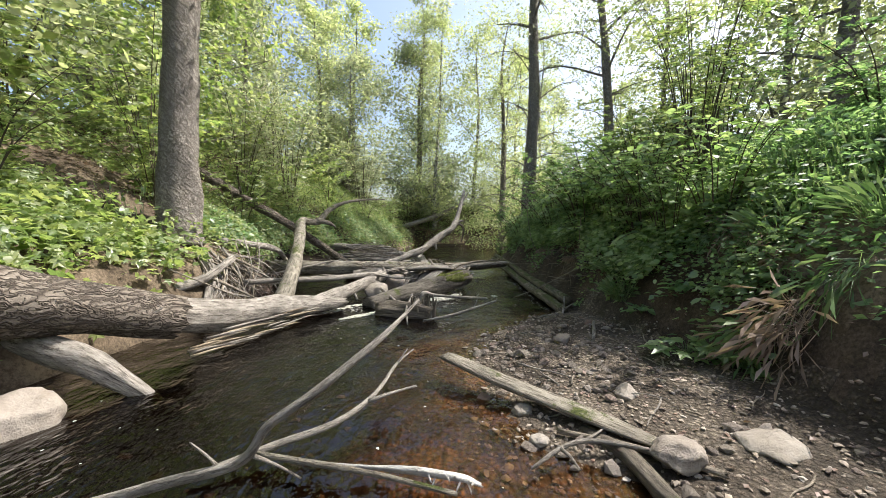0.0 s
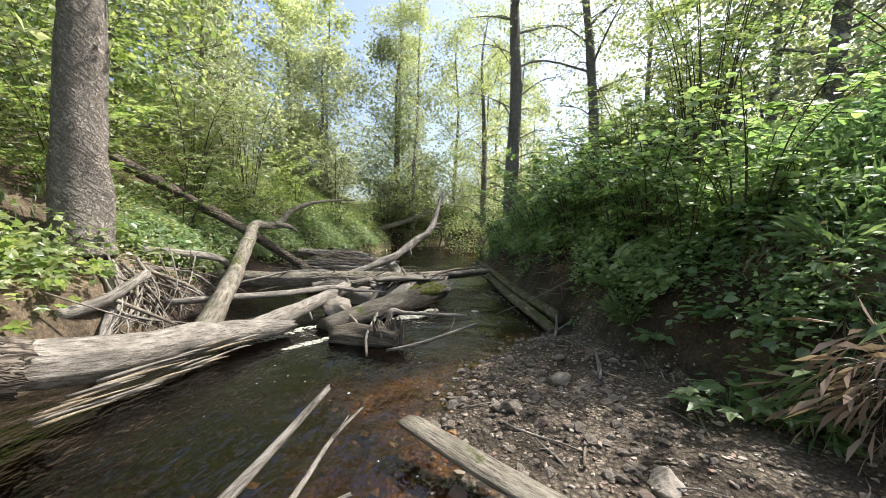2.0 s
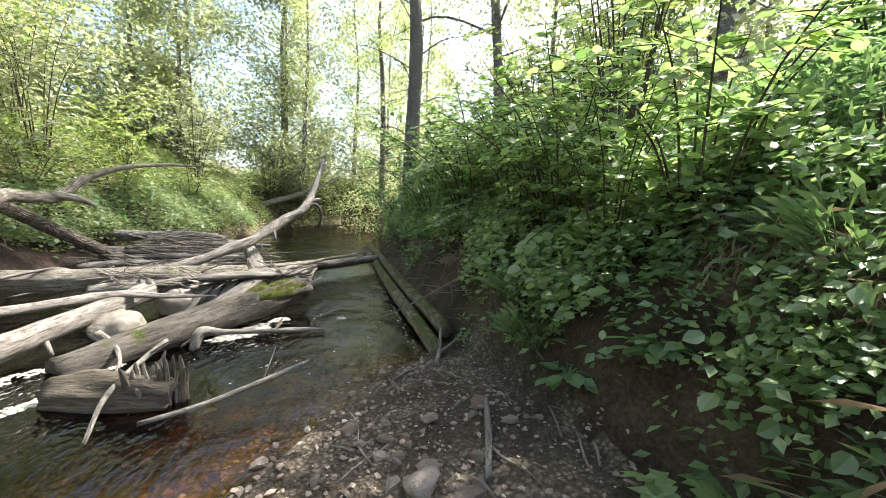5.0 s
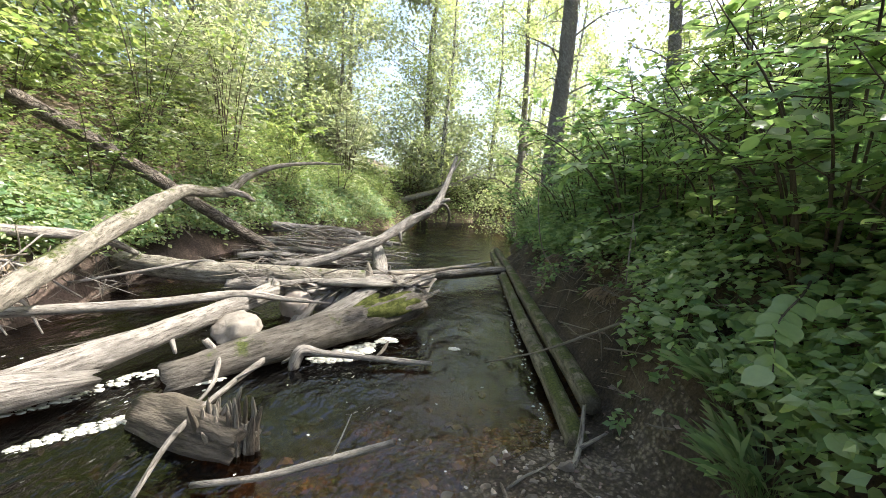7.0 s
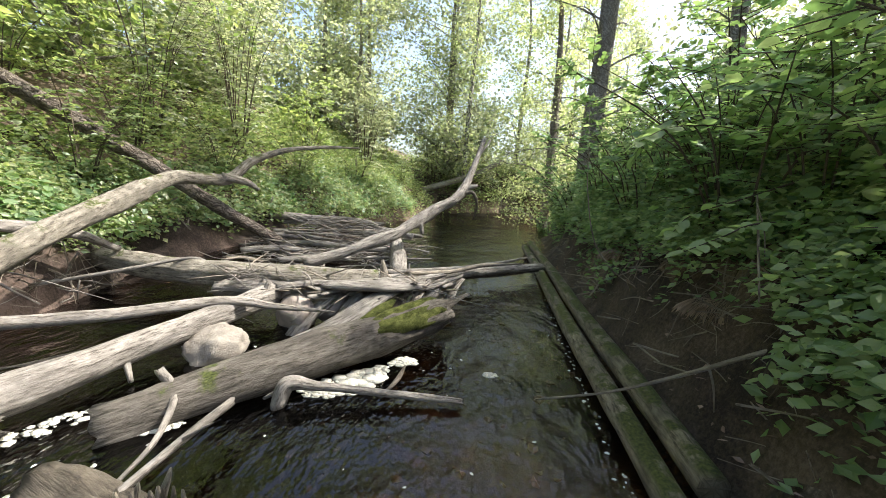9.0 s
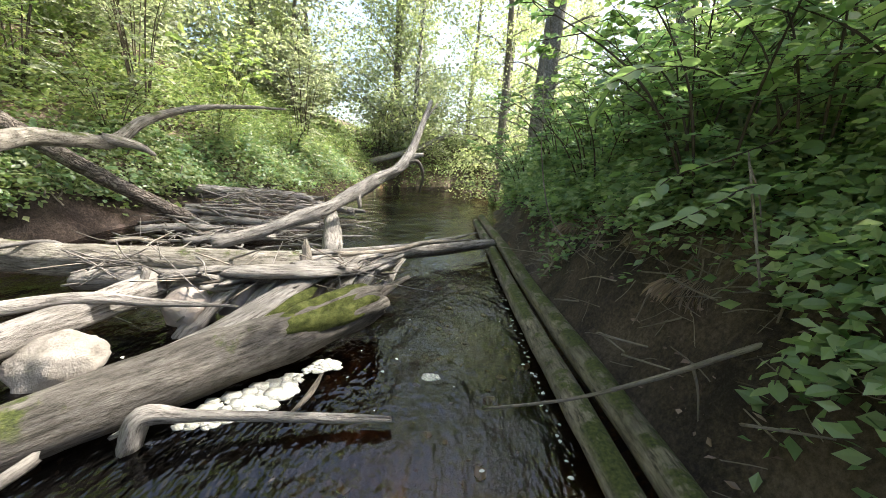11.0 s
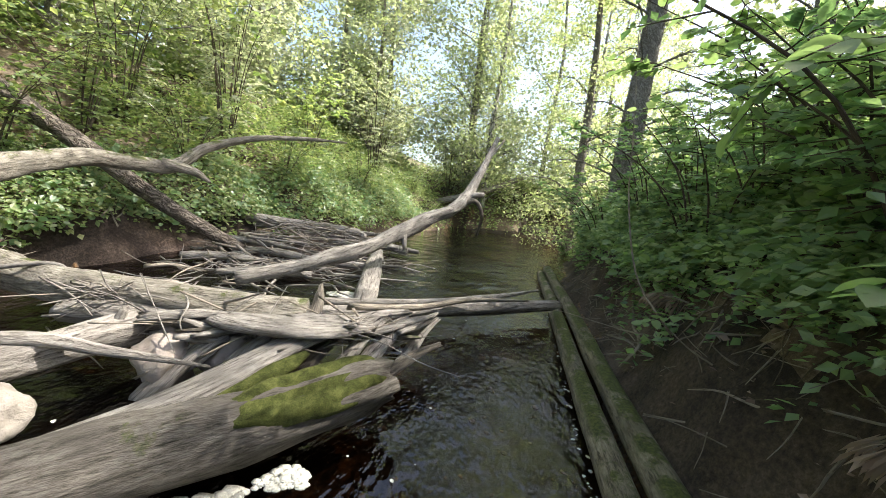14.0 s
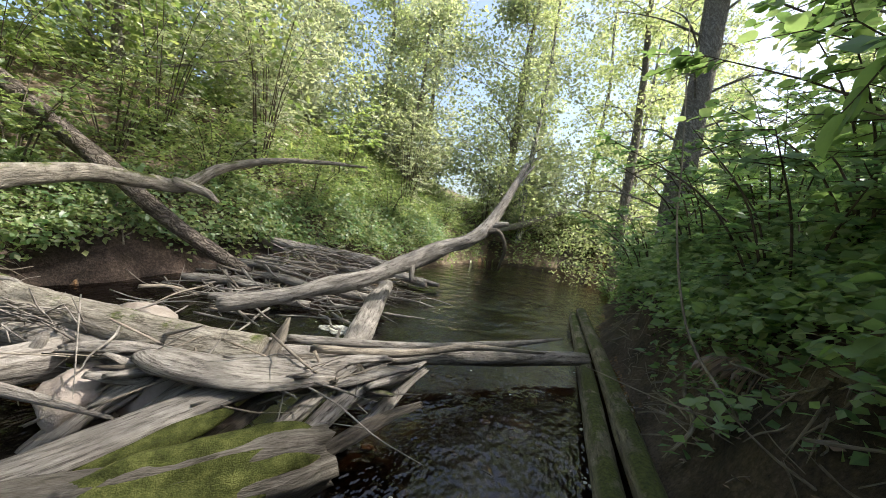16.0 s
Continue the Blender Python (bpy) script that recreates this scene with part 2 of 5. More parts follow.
def stone_material(name="river_stone", pale=0.0):
    m = Nodes(name)
    info = m.n.new("ShaderNodeObjectInfo")
    p = m.coords("Object")
    k = m.noise(p, 9.0, 5.0, 0.7)
    f = m.noise(p, 70.0, 4.0, 0.7)
    base = m.ramp(info.outputs["Random"], (0.0, (0.12, 0.1, 0.08)), (0.3, (0.23, 0.2, 0.165)), (0.6, (0.17, 0.13, 0.11)), (0.8, (0.32, 0.29, 0.26)), (1.0, (0.19, 0.1, 0.075)))
    col = m.mix(m.ramp(k, (0.35, 0.0), (0.7, 0.7)), base, (0.16, 0.13, 0.1))
    col = m.mix(m.math("MULTIPLY", f, 0.25), col, (0.4, 0.36, 0.31))
    if pale:
        lichen = m.ramp(m.noise(p, 4.0, 6.0, 0.7), (0.4, (0.2, 0.18, 0.14)), (0.52, (0.4, 0.37, 0.32)), (0.68, (0.56, 0.53, 0.47)))
        col = m.mix(pale, col, lichen)
    m.principled(col, 0.8, m.bump(m.math("ADD", k, m.math("MULTIPLY", f, 0.4)), 0.9, 0.02))
    return m.mat


STONE = stone_material()
PALE_STONE = stone_material("pale_boulder", 0.25)

# ---- building helpers ----
rng = np.random.default_rng(7)


def mesh_from(name, verts, faces, mats, uvs=None, smooth=True, index=None):
    """faces: an (n, 3) or (n, 4) array. uvs: one pair for every corner."""
    verts, faces = np.asarray(verts, np.float32), np.asarray(faces, np.int32)
    me = bpy.data.meshes.new(name)
    n, k = faces.shape
    me.vertices.add(len(verts))
    me.vertices.foreach_set("co", verts.ravel())
    me.loops.add(n * k)
    me.loops.foreach_set("vertex_index", faces.ravel())
    me.polygons.add(n)
    me.polygons.foreach_set("loop_start", np.arange(0, n * k, k, dtype=np.int32))
    me.polygons.foreach_set("use_smooth", np.full(n, smooth, dtype=bool))
    for mat in mats if isinstance(mats, (list, tuple)) else [mats]:
        me.materials.append(mat)
    if index is not None:
        me.polygons.foreach_set("material_index", np.asarray(index, np.int32))
    if uvs is not None:
        me.uv_layers.new(name="uv").data.foreach_set("uv", np.asarray(uvs, np.float32).ravel())
    me.update(calc_edges=True)
    return me


def thing(name, loc, label, category, group="", kind=""):
    ob = new(name)
    ob.location = loc
    ob.empty_display_size = 0.1
    return tagged(ob, label, category, group, kind)


def origin_of(ob):
    v = Vector((0.0, 0.0, 0.0))
    while ob is not None:
        v += ob.location
        ob = ob.parent
    return np.array(v)


def part(name, geo, material, parent, label="", smooth=True):
    """geo: (verts, faces[, uvs]) in world metres; linked as one mesh under its parent."""
    verts = np.asarray(geo[0], float)
    if parent is not None:
        verts = verts - origin_of(parent)
    ob = new(name, mesh_from(name, verts, geo[1], material, geo[2] if len(geo) > 2 else None, smooth))
    if parent is not None:
        ob.parent = parent
    if label:
        ob["label"] = label
    return ob


def join(*geos):
    """Join geometries of one face size."""
    verts, faces, uvs, n = [], [], [], 0
    for g in geos:
        verts.append(g[0])
        faces.append(np.asarray(g[1]) + n)
        if len(g) > 2:
            uvs.append(g[2])
        n += len(g[0])
    out = [np.concatenate(verts), np.concatenate(faces)]
    if uvs:
        out.append(np.concatenate(uvs))
    return tuple(out)


TABLE = np.random.default_rng(3).random((64, 64))


def vnoise(x, y):
    x, y = np.asarray(x, float), np.asarray(y, float)
    i, j = np.floor(x).astype(int), np.floor(y).astype(int)
    u, v = x - i, y - j
    u, v = u * u * (3 - 2 * u), v * v * (3 - 2 * v)
    i0, i1, j0, j1 = i % 64, (i + 1) % 64, j % 64, (j + 1) % 64
    return (TABLE[i0, j0] * (1 - u) + TABLE[i1, j0] * u) * (1 - v) + (TABLE[i0, j1] * (1 - u) + TABLE[i1, j1] * u) * v - 0.5


def fbm(x, y, octaves=4):
    x, y = np.asarray(x, float), np.asarray(y, float)
    return sum(vnoise(x * 2**k + 17 * k, y * 2**k + 5 * k) / 2**k for k in range(octaves))


def spline(points, steps):
    """Catmull-Rom through the points; rows may carry more columns than x, y, z."""
    p = np.asarray(points, float)
    p = np.vstack([2 * p[0] - p[1], p, 2 * p[-1] - p[-2]])
    n = len(p) - 3
    t = np.linspace(0, n, steps)
    k = np.minimum(t.astype(int), n - 1)
    u = (t - k)[:, None]
    a, b, c, d = p[k], p[k + 1], p[k + 2], p[k + 3]
    return 0.5 * (2 * b + (c - a) * u + (2 * a - 5 * b + 4 * c - d) * u**2 + (3 * b - a - 3 * c + d) * u**3)


def tube(points, steps=24, sides=14, rough=0.1, seed=0, caps=True, flat=1.0, jag=0.0):
    """A swept limb with uneven girth. points: rows of x, y, z, radius. jag: how far the ends splinter."""
    q = spline(points, steps)
    c, r = q[:, :3], np.maximum(q[:, 3], 0.002)
    d = np.gradient(c, axis=0)
    d /= np.linalg.norm(d, axis=1)[:, None] + 1e-9
    ref = np.array((0.0, 0.0, 1.0)) if abs(d[:, 2]).mean() < 0.8 else np.array((0.0, 1.0, 0.0))
    side = np.cross(d, ref)
    side /= np.linalg.norm(side, axis=1)[:, None] + 1e-9
    top = np.cross(side, d)
    a = np.linspace(0, 2 * np.pi, sides, endpoint=False)
    s = np.concatenate([[0], np.cumsum(np.linalg.norm(np.diff(c, axis=0), axis=1))])
    A, S = np.meshgrid(a, s)
    R0 = r[:, None]
    ca, sa = np.cos(A), np.sin(A)
    lump = fbm(ca * 1.3 + 9 + seed * 3.1, sa * 1.3 + S * 1.9 + seed * 1.7, 4)
    ridge = fbm(ca * 3.7 + 30 + seed, sa * 3.7 + S * 0.5 + seed, 2)
    R = R0 * (1 + rough * (2.1 * lump + 1.5 * ridge))
    co = c[:, None] + side[:, None] * (R * ca)[..., None] + top[:, None] * (R * sa * flat)[..., None]
    if jag:
        j = np.random.default_rng(seed + 5).random(sides) * jag
        co[-1] += d[-1] * j[:, None]
        j = np.random.default_rng(seed + 6).random(sides) * jag
        co[0] -= d[0] * j[:, None]
    verts = co.reshape(-1, 3)
    i, j = np.meshgrid(np.arange(steps - 1), np.arange(sides), indexing="ij")
    j2 = (j + 1) % sides
    faces = np.stack([i * sides + j, i * sides + j2, (i + 1) * sides + j2, (i + 1) * sides + j], -1).reshape(-1, 4)
    rm = r.mean()
    uj = a * rm
    uvs = np.stack([np.stack([uj[j], s[i]], -1), np.stack([uj[j] + 2 * np.pi * rm / sides, s[i]], -1), np.stack([uj[j] + 2 * np.pi * rm / sides, s[i + 1]], -1), np.stack([uj[j], s[i + 1]], -1)], 2).reshape(-1, 2)
    if caps:
        n = len(verts)
        verts = np.vstack([verts, c[0], c[-1]])
        js = np.arange(0, sides, 2)
        first = np.stack([np.full_like(js, n), (js + 2) % sides, (js + 1) % sides, js], -1)
        last = np.stack([np.full_like(js, n + 1), (steps - 1) * sides + js, (steps - 1) * sides + (js + 1) % sides, (steps - 1) * sides + (js + 2) % sides], -1)
        faces = np.vstack([faces, first, last])
        capuv = np.tile(np.array([[0, 0], [0.1, 0], [0.1, 0.02], [0, 0.02]]) * 1.0, (len(first) + len(last), 1))
        uvs = np.vstack([uvs, capuv])
    return verts, faces, uvs


SHAPES = {
    "diamond": ([(0, 0, 0), (0.45, 0.3, 0.05), (1, 0, -0.04), (0.45, -0.3, 0.05)], [(0, 2, 1), (0, 3, 2)]),
    "willow": ([(0, 0, 0), (0.4, 0.11, 0.02), (1, 0, -0.08), (0.4, -0.11, 0.02)], [(0, 2, 1), (0, 3, 2)]),
    "ovate": ([(0, 0, 0), (0.2, 0.27, 0.05), (0.55, 0.36, 0.04), (0.82, 0.22, 0.0), (1, 0, -0.1), (0.82, -0.22, 0.0), (0.55, -0.36, 0.04), (0.2, -0.27, 0.05), (0.5, 0, -0.03)], [(8, 1, 0), (8, 2, 1), (8, 3, 2), (8, 4, 3), (8, 5, 4), (8, 6, 5), (8, 7, 6), (8, 0, 7)]),
    "broad": ([(0, 0, 0), (0.04, 0.2, 0.03), (0.2, 0.36, 0.05), (0.45, 0.41, 0.05), (0.68, 0.34, 0.03), (0.86, 0.17, -0.02), (1, 0, -0.1), (0.86, -0.17, -0.02), (0.68, -0.34, 0.03), (0.45, -0.41, 0.05), (0.2, -0.36, 0.05), (0.04, -0.2, 0.03), (0.45, 0, -0.02)], [(12, 1, 0), (12, 2, 1), (12, 3, 2), (12, 4, 3), (12, 5, 4), (12, 6, 5), (12, 7, 6), (12, 8, 7), (12, 9, 8), (12, 10, 9), (12, 11, 10), (12, 0, 11)]),
    "lobed": ([(0, 0, 0), (0.12, 0.36, 0.02), (0.34, 0.2, 0.03), (0.6, 0.46, -0.04), (0.66, 0.16, 0.03), (1, 0, -0.08), (0.66, -0.16, 0.03), (0.6, -0.46, -0.04), (0.34, -0.2, 0.03), (0.12, -0.36, 0.02), (0.42, 0, 0)], [(10, 1, 0), (10, 2, 1), (10, 3, 2), (10, 4, 3), (10, 5, 4), (10, 6, 5), (10, 7, 6), (10, 8, 7), (10, 9, 8), (10, 0, 9)]),
    "blade": ([(0, 0.005, 0), (0, -0.005, 0), (0.5, 0.004, 0.14), (0.5, -0.004, 0.14), (0.85, 0.002, 0.1), (1.0, 0, -0.02)], [(0, 1, 3), (0, 3, 2), (2, 3, 4), (3, 5, 4)]),
}


def leaves(centres, sizes, ways, normals, shape="diamond"):
    """Many leaves: each grows from its centre along its way, its face towards its normal."""
    tv, tf = (np.array(a, float) for a in SHAPES[shape])
    tf = tf.astype(int)
    u = ways / (np.linalg.norm(ways, axis=1)[:, None] + 1e-9)
    w = normals - (normals * u).sum(1)[:, None] * u
    w /= np.linalg.norm(w, axis=1)[:, None] + 1e-9
    v = np.cross(w, u)
    s = np.asarray(sizes)[:, None, None]
    co = centres[:, None] + s * (tv[None, :, :1] * u[:, None] + tv[None, :, 1:2] * v[:, None] + tv[None, :, 2:] * w[:, None])
    n = len(centres)
    faces = (tf[None] + (np.arange(n) * len(tv))[:, None, None]).reshape(-1, 3)
    return co.reshape(-1, 3), faces


def scatter_dirs(n, r, up=0.6):
    """Random growing ways and upward-leaning normals."""
    way = r.normal(size=(n, 3)) * (1, 1, 0.55)
    way[:, 2] -= 0.15
    nor = r.normal(size=(n, 3)) * 0.6
    nor[:, 2] += up
    return way, nor


# ---- the lie of the land ----
def water_level(y):
    s = np.clip((np.asarray(y, float) - 8.8) / 3.2, 0, 1)
    return 0.2 * s * s * (3 - 2 * s)


def left_foot(y):
    return np.interp(y, [-60, -6, 2, 6, 8, 10, 12, 14, 17, 20, 24, 300], [-6, -3.9, -3.7, -3.8, -4.0, -4.5, -4.2, -3.7, -2.9, -2.3, -2.0, -2.0])


def right_foot(y):
    return np.interp(y, [-60, -6, 2, 4, 6.5, 9, 13, 17, 19, 21, 23, 300], [4, 3.4, 3.0, 2.75, 2.5, 2.45, 2.35, 2.7, 3.4, 7, 20, 400])


def bar_edge(y):
    return np.interp(y, [-6, 0, 1.0, 2.0, 2.3, 3.0, 3.85, 5.16, 6.26, 6.7, 7.2], [2.0, 1.6, 1.35, 1.15, 0.8, 0.56, 0.36, 0.75, 1.75, 2.2, 2.7])


def ground(x, y):
    x, y = np.asarray(x, float), np.asarray(y, float)
    wl = water_level(y)
    dl, dr = left_foot(y) - x + 0.5 * fbm(y * 0.7, x * 0.3 + 4, 2), x - right_foot(y) + 0.35 * fbm(y * 0.8 + 30, x * 0.3, 2)
    df = y - 25.5 - 0.08 * (x - 2) + 1.2 * fbm(x * 0.3, y * 0.3)
    hl = np.interp(dl, [-0.5, 0, 0.16, 0.34, 0.7, 1.3, 3, 6, 12, 40, 300], [-0.3, 0.0, 0.4, 0.85, 1.1, 1.4, 2.4, 4.1, 6.0, 8.0, 12])
    hl = hl - 0.3 * np.exp(-(((dl - 0.45) / 0.35) ** 2)) * np.clip((y - 7.5) / 1.5, 0, 1)
    hr = np.interp(dr, [-0.5, 0, 0.2, 0.38, 0.7, 1.2, 2.2, 4, 6, 40, 300], [-0.3, 0.04, 0.32, 0.75, 1.25, 1.75, 2.5, 3.4, 3.9, 4.6, 8])
    hf = np.interp(df, [-0.8, 0, 0.8, 3, 8, 40, 300], [-0.3, 0.0, 0.8, 2.2, 3.2, 5, 10])
    bank = np.maximum(np.maximum(hl, hr), hf)
    de = x - bar_edge(y)
    bar = np.where(y < 7.2, np.interp(de, [-1.9, -0.6, 0, 0.5, 1.5, 3], [-0.3, -0.08, 0.0, 0.07, 0.16, 0.25]), -0.3)
    pile = -0.3 + 0.6 * np.exp(-(((x + 2.6) / 1.3) ** 2 + ((y - 13.3) / 2.0) ** 2))
    bed = -0.22 - 0.1 * np.clip(-(x + 0.5) / 2, 0, 1) + 0.06 * fbm(x * 1.1, y * 1.1)
    rough = 0.16 * fbm(x * 0.9 + 8, y * 0.9) * np.clip(bank * 2, 0, 1) + 0.05 * fbm(x * 5, y * 5, 3) + 0.9 * fbm(x * 0.12, y * 0.12) * np.clip((bank - 2) / 3, 0, 1)
    return wl + np.maximum(np.maximum(np.maximum(bank, bar), bed), pile) + rough


def axis(lo, a, b, hi, step, grow):
    out = list(np.arange(a, b + 1e-6, step))
    s, v = step, out[0]
    while v > lo:
        s *= grow
        v -= s
        out.insert(0, v)
    s, v = step, out[-1]
    while v < hi:
        s *= grow
        v += s
        out.append(v)
    return np.array(out)


gx, gy = axis(-260, -6.0, 5.0, 260, 0.095, 1.1), axis(-120, -1, 15, 320, 0.095, 1.1)
GX, GY = np.meshgrid(gx, gy)
GZ = ground(GX, GY)
nx, ny = len(gx), len(gy)
ii, jj = np.meshgrid(np.arange(ny - 1), np.arange(nx - 1), indexing="ij")
gfaces = np.stack([ii * nx + jj, ii * nx + jj + 1, (ii + 1) * nx + jj + 1, (ii + 1) * nx + jj], -1).reshape(-1, 4)
fx, fy, fz = (g[:-1, :-1].ravel() for g in (GX, GY, GZ))
fz = fz - water_level(fy)
jit = 0.3 * fbm(fx * 2.2, fy * 2.2, 3)
zone = np.zeros(len(fx), int)
zone[(fz < 1.0 + jit * 1.5) & (fx > 1.5)] = 1
zone[(fz < 0.8 + jit) & (fx < 0) & (fy > 7) & (fy < 13.5)] = 2
zone[(fy < 6.9 + jit) & (fx > bar_edge(fy) - 0.2) & (fx < right_foot(fy) + 0.1 + jit)] = 3
zone[fz < -0.015] = 4
zone[fz < -0.23 + 0.2 * jit] = 5
# silt in the left pool; past y 6.6 the dark bed is painted-in shade
zone[(fz < -0.06) & ((fx < -0.9 + jit) | (fy > 6.6 + 2 * jit))] = 5
tagged(new("ground", mesh_from("ground", np.stack([GX, GY, GZ], -1).reshape(-1, 3), gfaces, [SOIL, MUD, CLAY, GRAVEL, BED, SILT_AND_SHADE], None, True, zone)), "stream valley ground of dark soil, clay bank and gravel", "ground", kind="structure")

wx, wy = np.linspace(-7, 26, 100), np.linspace(-14, 30, 150)
WX, WY = np.meshgrid(wx, wy)
WZ = water_level(WY)
ii, jj = np.meshgrid(np.arange(149), np.arange(99), indexing="ij")
wfaces = np.stack([ii * 100 + jj, ii * 100 + jj + 1, (ii + 1) * 100 + jj + 1, (ii + 1) * 100 + jj], -1).reshape(-1, 4)
tagged(new("water", mesh_from("water", np.stack([WX, WY, WZ], -1).reshape(-1, 3), wfaces, WATER)), "shallow brown rippling stream water", "water", kind="structure")

# ---- fallen trunks and logs ----
def log(name, label, points, material, steps=30, sides=18, rough=0.1, seed=0, stubs=(), category="log", group="", jag=0.03, flat=1.0, body="trunk", stub_material=None):
    """A lying log or stick: one swept body, with the stubs of broken branches as parts of their own."""
    ob = thing(name, points[0][:3], label, category, group)
    part(body, tube(points, steps, sides, rough, seed, True, flat, jag), material, ob)
    for k, (s, length, radius, way) in enumerate(stubs):
        c = spline(points, 60)[int(s * 59)]
        w = Vector(way).normalized()
        base, tip = Vector(c[:3]), Vector(c[:3]) + w * length
        mid = base.lerp(tip, 0.5) + Vector((0.03, -0.02, 0.03)) * length
        part("branch_stub", tube([(*base, radius * 1.25), (*mid, radius * 0.85), (*tip, radius * 0.6)], 8, 8, 0.14, seed + k + 3, True, 1.0, 0.03), stub_material or material, ob)
    return ob


# the big fallen trunk on the near shore: furrowed bark, then bare wood, then splinters
big = thing("fallen_tree", (-2.75, 3.9, 0.0), "huge fallen tree with peeling bark and bare grey wood", "log")
part("bark_sleeve", tube([(-5.4, 1.4, 1.25, 0.33), (-4.4, 2.3, 1.02, 0.3), (-3.6, 3.02, 0.8, 0.28), (-2.85, 3.85, 0.5, 0.235)], 44, 34, 0.12, 1, True, 1.0, 0.1), BARK_OAK, big, "thick furrowed brown bark")
part("bare_trunk", tube([(-3.0, 3.7, 0.54, 0.2), (-2.72, 4.4, 0.38, 0.205), (-2.4, 5.3, 0.27, 0.19), (-2.05, 6.0, 0.2, 0.15), (-1.75, 6.4, 0.14, 0.08)], 36, 26, 0.14, 2, True, 0.95, 0.12), DRIFT, big, "bare silver-grey wood")
part("limb", tube([(-2.38, 5.35, 0.26, 0.13), (-2.5, 6.0, 0.55, 0.125), (-2.95, 7.5, 0.98, 0.12), (-3.45, 9.0, 1.36, 0.12), (-3.84, 10.1, 1.58, 0.11), (-3.85, 10.8, 1.58, 0.1), (-3.76, 11.25, 1.6, 0.09), (-3.6, 11.7, 1.95, 0.07), (-3.25, 12.4, 2.25, 0.05), (-2.7, 13.1, 2.4, 0.035), (-2.1, 13.5, 2.45, 0.02)], 70, 18, 0.13, 3, True), DRIFT_MOSS, big)
part("limb_fork", tube([(-3.8, 11.1, 1.62, 0.08), (-3.5, 11.35, 1.55, 0.06), (-3.3, 11.45, 1.42, 0.02)], 10, 10, 0.14, 4), DRIFT_MOSS, big)
r = np.random.default_rng(11)
for k in range(26):
    s = r.random()
    y0 = 3.7 + 1.9 * s
    x0 = np.interp(y0, [3.6, 4.4, 5.3, 6.05], [-2.68, -2.5, -2.2, -1.88])
    ln = 0.3 + 0.6 * r.random()
    z0 = 0.05 + 0.22 * r.random()
    way = Vector((0.32 + 0.12 * r.random(), 0.95, -0.02 - 0.05 * r.random())).normalized()
    a, b = Vector((x0, y0, z0)), Vector((x0, y0, z0)) + way * ln
    m1 = a.lerp(b, 0.5) + Vector((0.03, 0, 0.02))
    part("splinter", tube([(*a, 0.015), (*m1, 0.012), (*b, 0.003)], 7, 5, 0.2, k), DRIFT if k % 3 else END_GRAIN, big)

log("driftwood_log", "pale barkless log sloping from the bank into water", [(-4.0, 3.3, 0.42, 0.12), (-3.5, 3.15, 0.36, 0.12), (-3.0, 3.05, 0.27, 0.11), (-2.75, 3.06, 0.12, 0.08), (-2.5, 3.12, -0.1, 0.05)], DRIFT, 24, 16, 0.16, 5, [(0.55, 0.12, 0.02, (0.1, -0.4, -0.8))])
log("driftwood_log", "long grey log wedged under the jam", [(-2.35, 5.9, 0.1, 0.12), (-1.95, 6.7, 0.2, 0.125), (-1.75, 7.5, 0.25, 0.12), (-1.52, 8.3, 0.31, 0.12), (-1.4, 8.75, 0.33, 0.13)], DRIFT, 36, 18, 0.13, 6, [(0.45, 0.25, 0.03, (0.35, -0.2, -0.55)), (0.93, 0.2, 0.05, (0.2, 0.1, 0.5))])
log("driftwood_pole", "pale smooth pole lying across the logs", [(-3.5, 6.5, 0.45, 0.05), (-2.9, 7.05, 0.42, 0.055), (-2.2, 7.6, 0.4, 0.055), (-1.55, 8.15, 0.42, 0.05), (-1.1, 8.38, 0.33, 0.035), (-0.55, 8.55, 0.27, 0.012)], DRIFT, 40, 12, 0.12, 7)
mossy = log("mossy_log", "thick mossy log with a broken end in the stream", [(-1.3, 6.72, 0.02, 0.17), (-0.85, 7.2, 0.1, 0.18), (-0.35, 7.72, 0.18, 0.185), (0.15, 8.22, 0.25, 0.18), (0.5, 8.62, 0.3, 0.17), (0.62, 8.78, 0.31, 0.13)], LOG_MOSS, 46, 26, 0.13, 8, [(0.3, 0.12, 0.02, (0.5, -0.5, 0.1))], jag=0.07)
part("moss", tube([(-0.08, 8.0, 0.25, 0.1), (0.1, 8.16, 0.27, 0.165), (0.35, 8.44, 0.305, 0.178), (0.52, 8.66, 0.33, 0.155), (0.6, 8.77, 0.33, 0.1)], 34, 30, 0.22, 8), MOSS, mossy, "thick cushion of yellow-green moss")
log("driftwood_log", "broad weathered log spanning the stream head", [(-4.3, 9.35, 0.42, 0.15), (-3.4, 9.12, 0.43, 0.155), (-2.6, 9.0, 0.45, 0.155), (-1.8, 8.98, 0.48, 0.15), (-1.0, 9.1, 0.47, 0.14), (-0.3, 9.3, 0.46, 0.13)], DRIFT_MOSS, 44, 22, 0.12, 9, [(0.6, 0.3, 0.03, (-0.5, -0.6, 0.3))])
log("driftwood_log", "bleached log resting below the broad log", [(-2.1, 8.75, 0.34, 0.09), (-1.6, 8.85, 0.36, 0.1), (-1.0, 8.98, 0.34, 0.1), (-0.4, 9.1, 0.36, 0.08)], DRIFT, 28, 16, 0.15, 10)
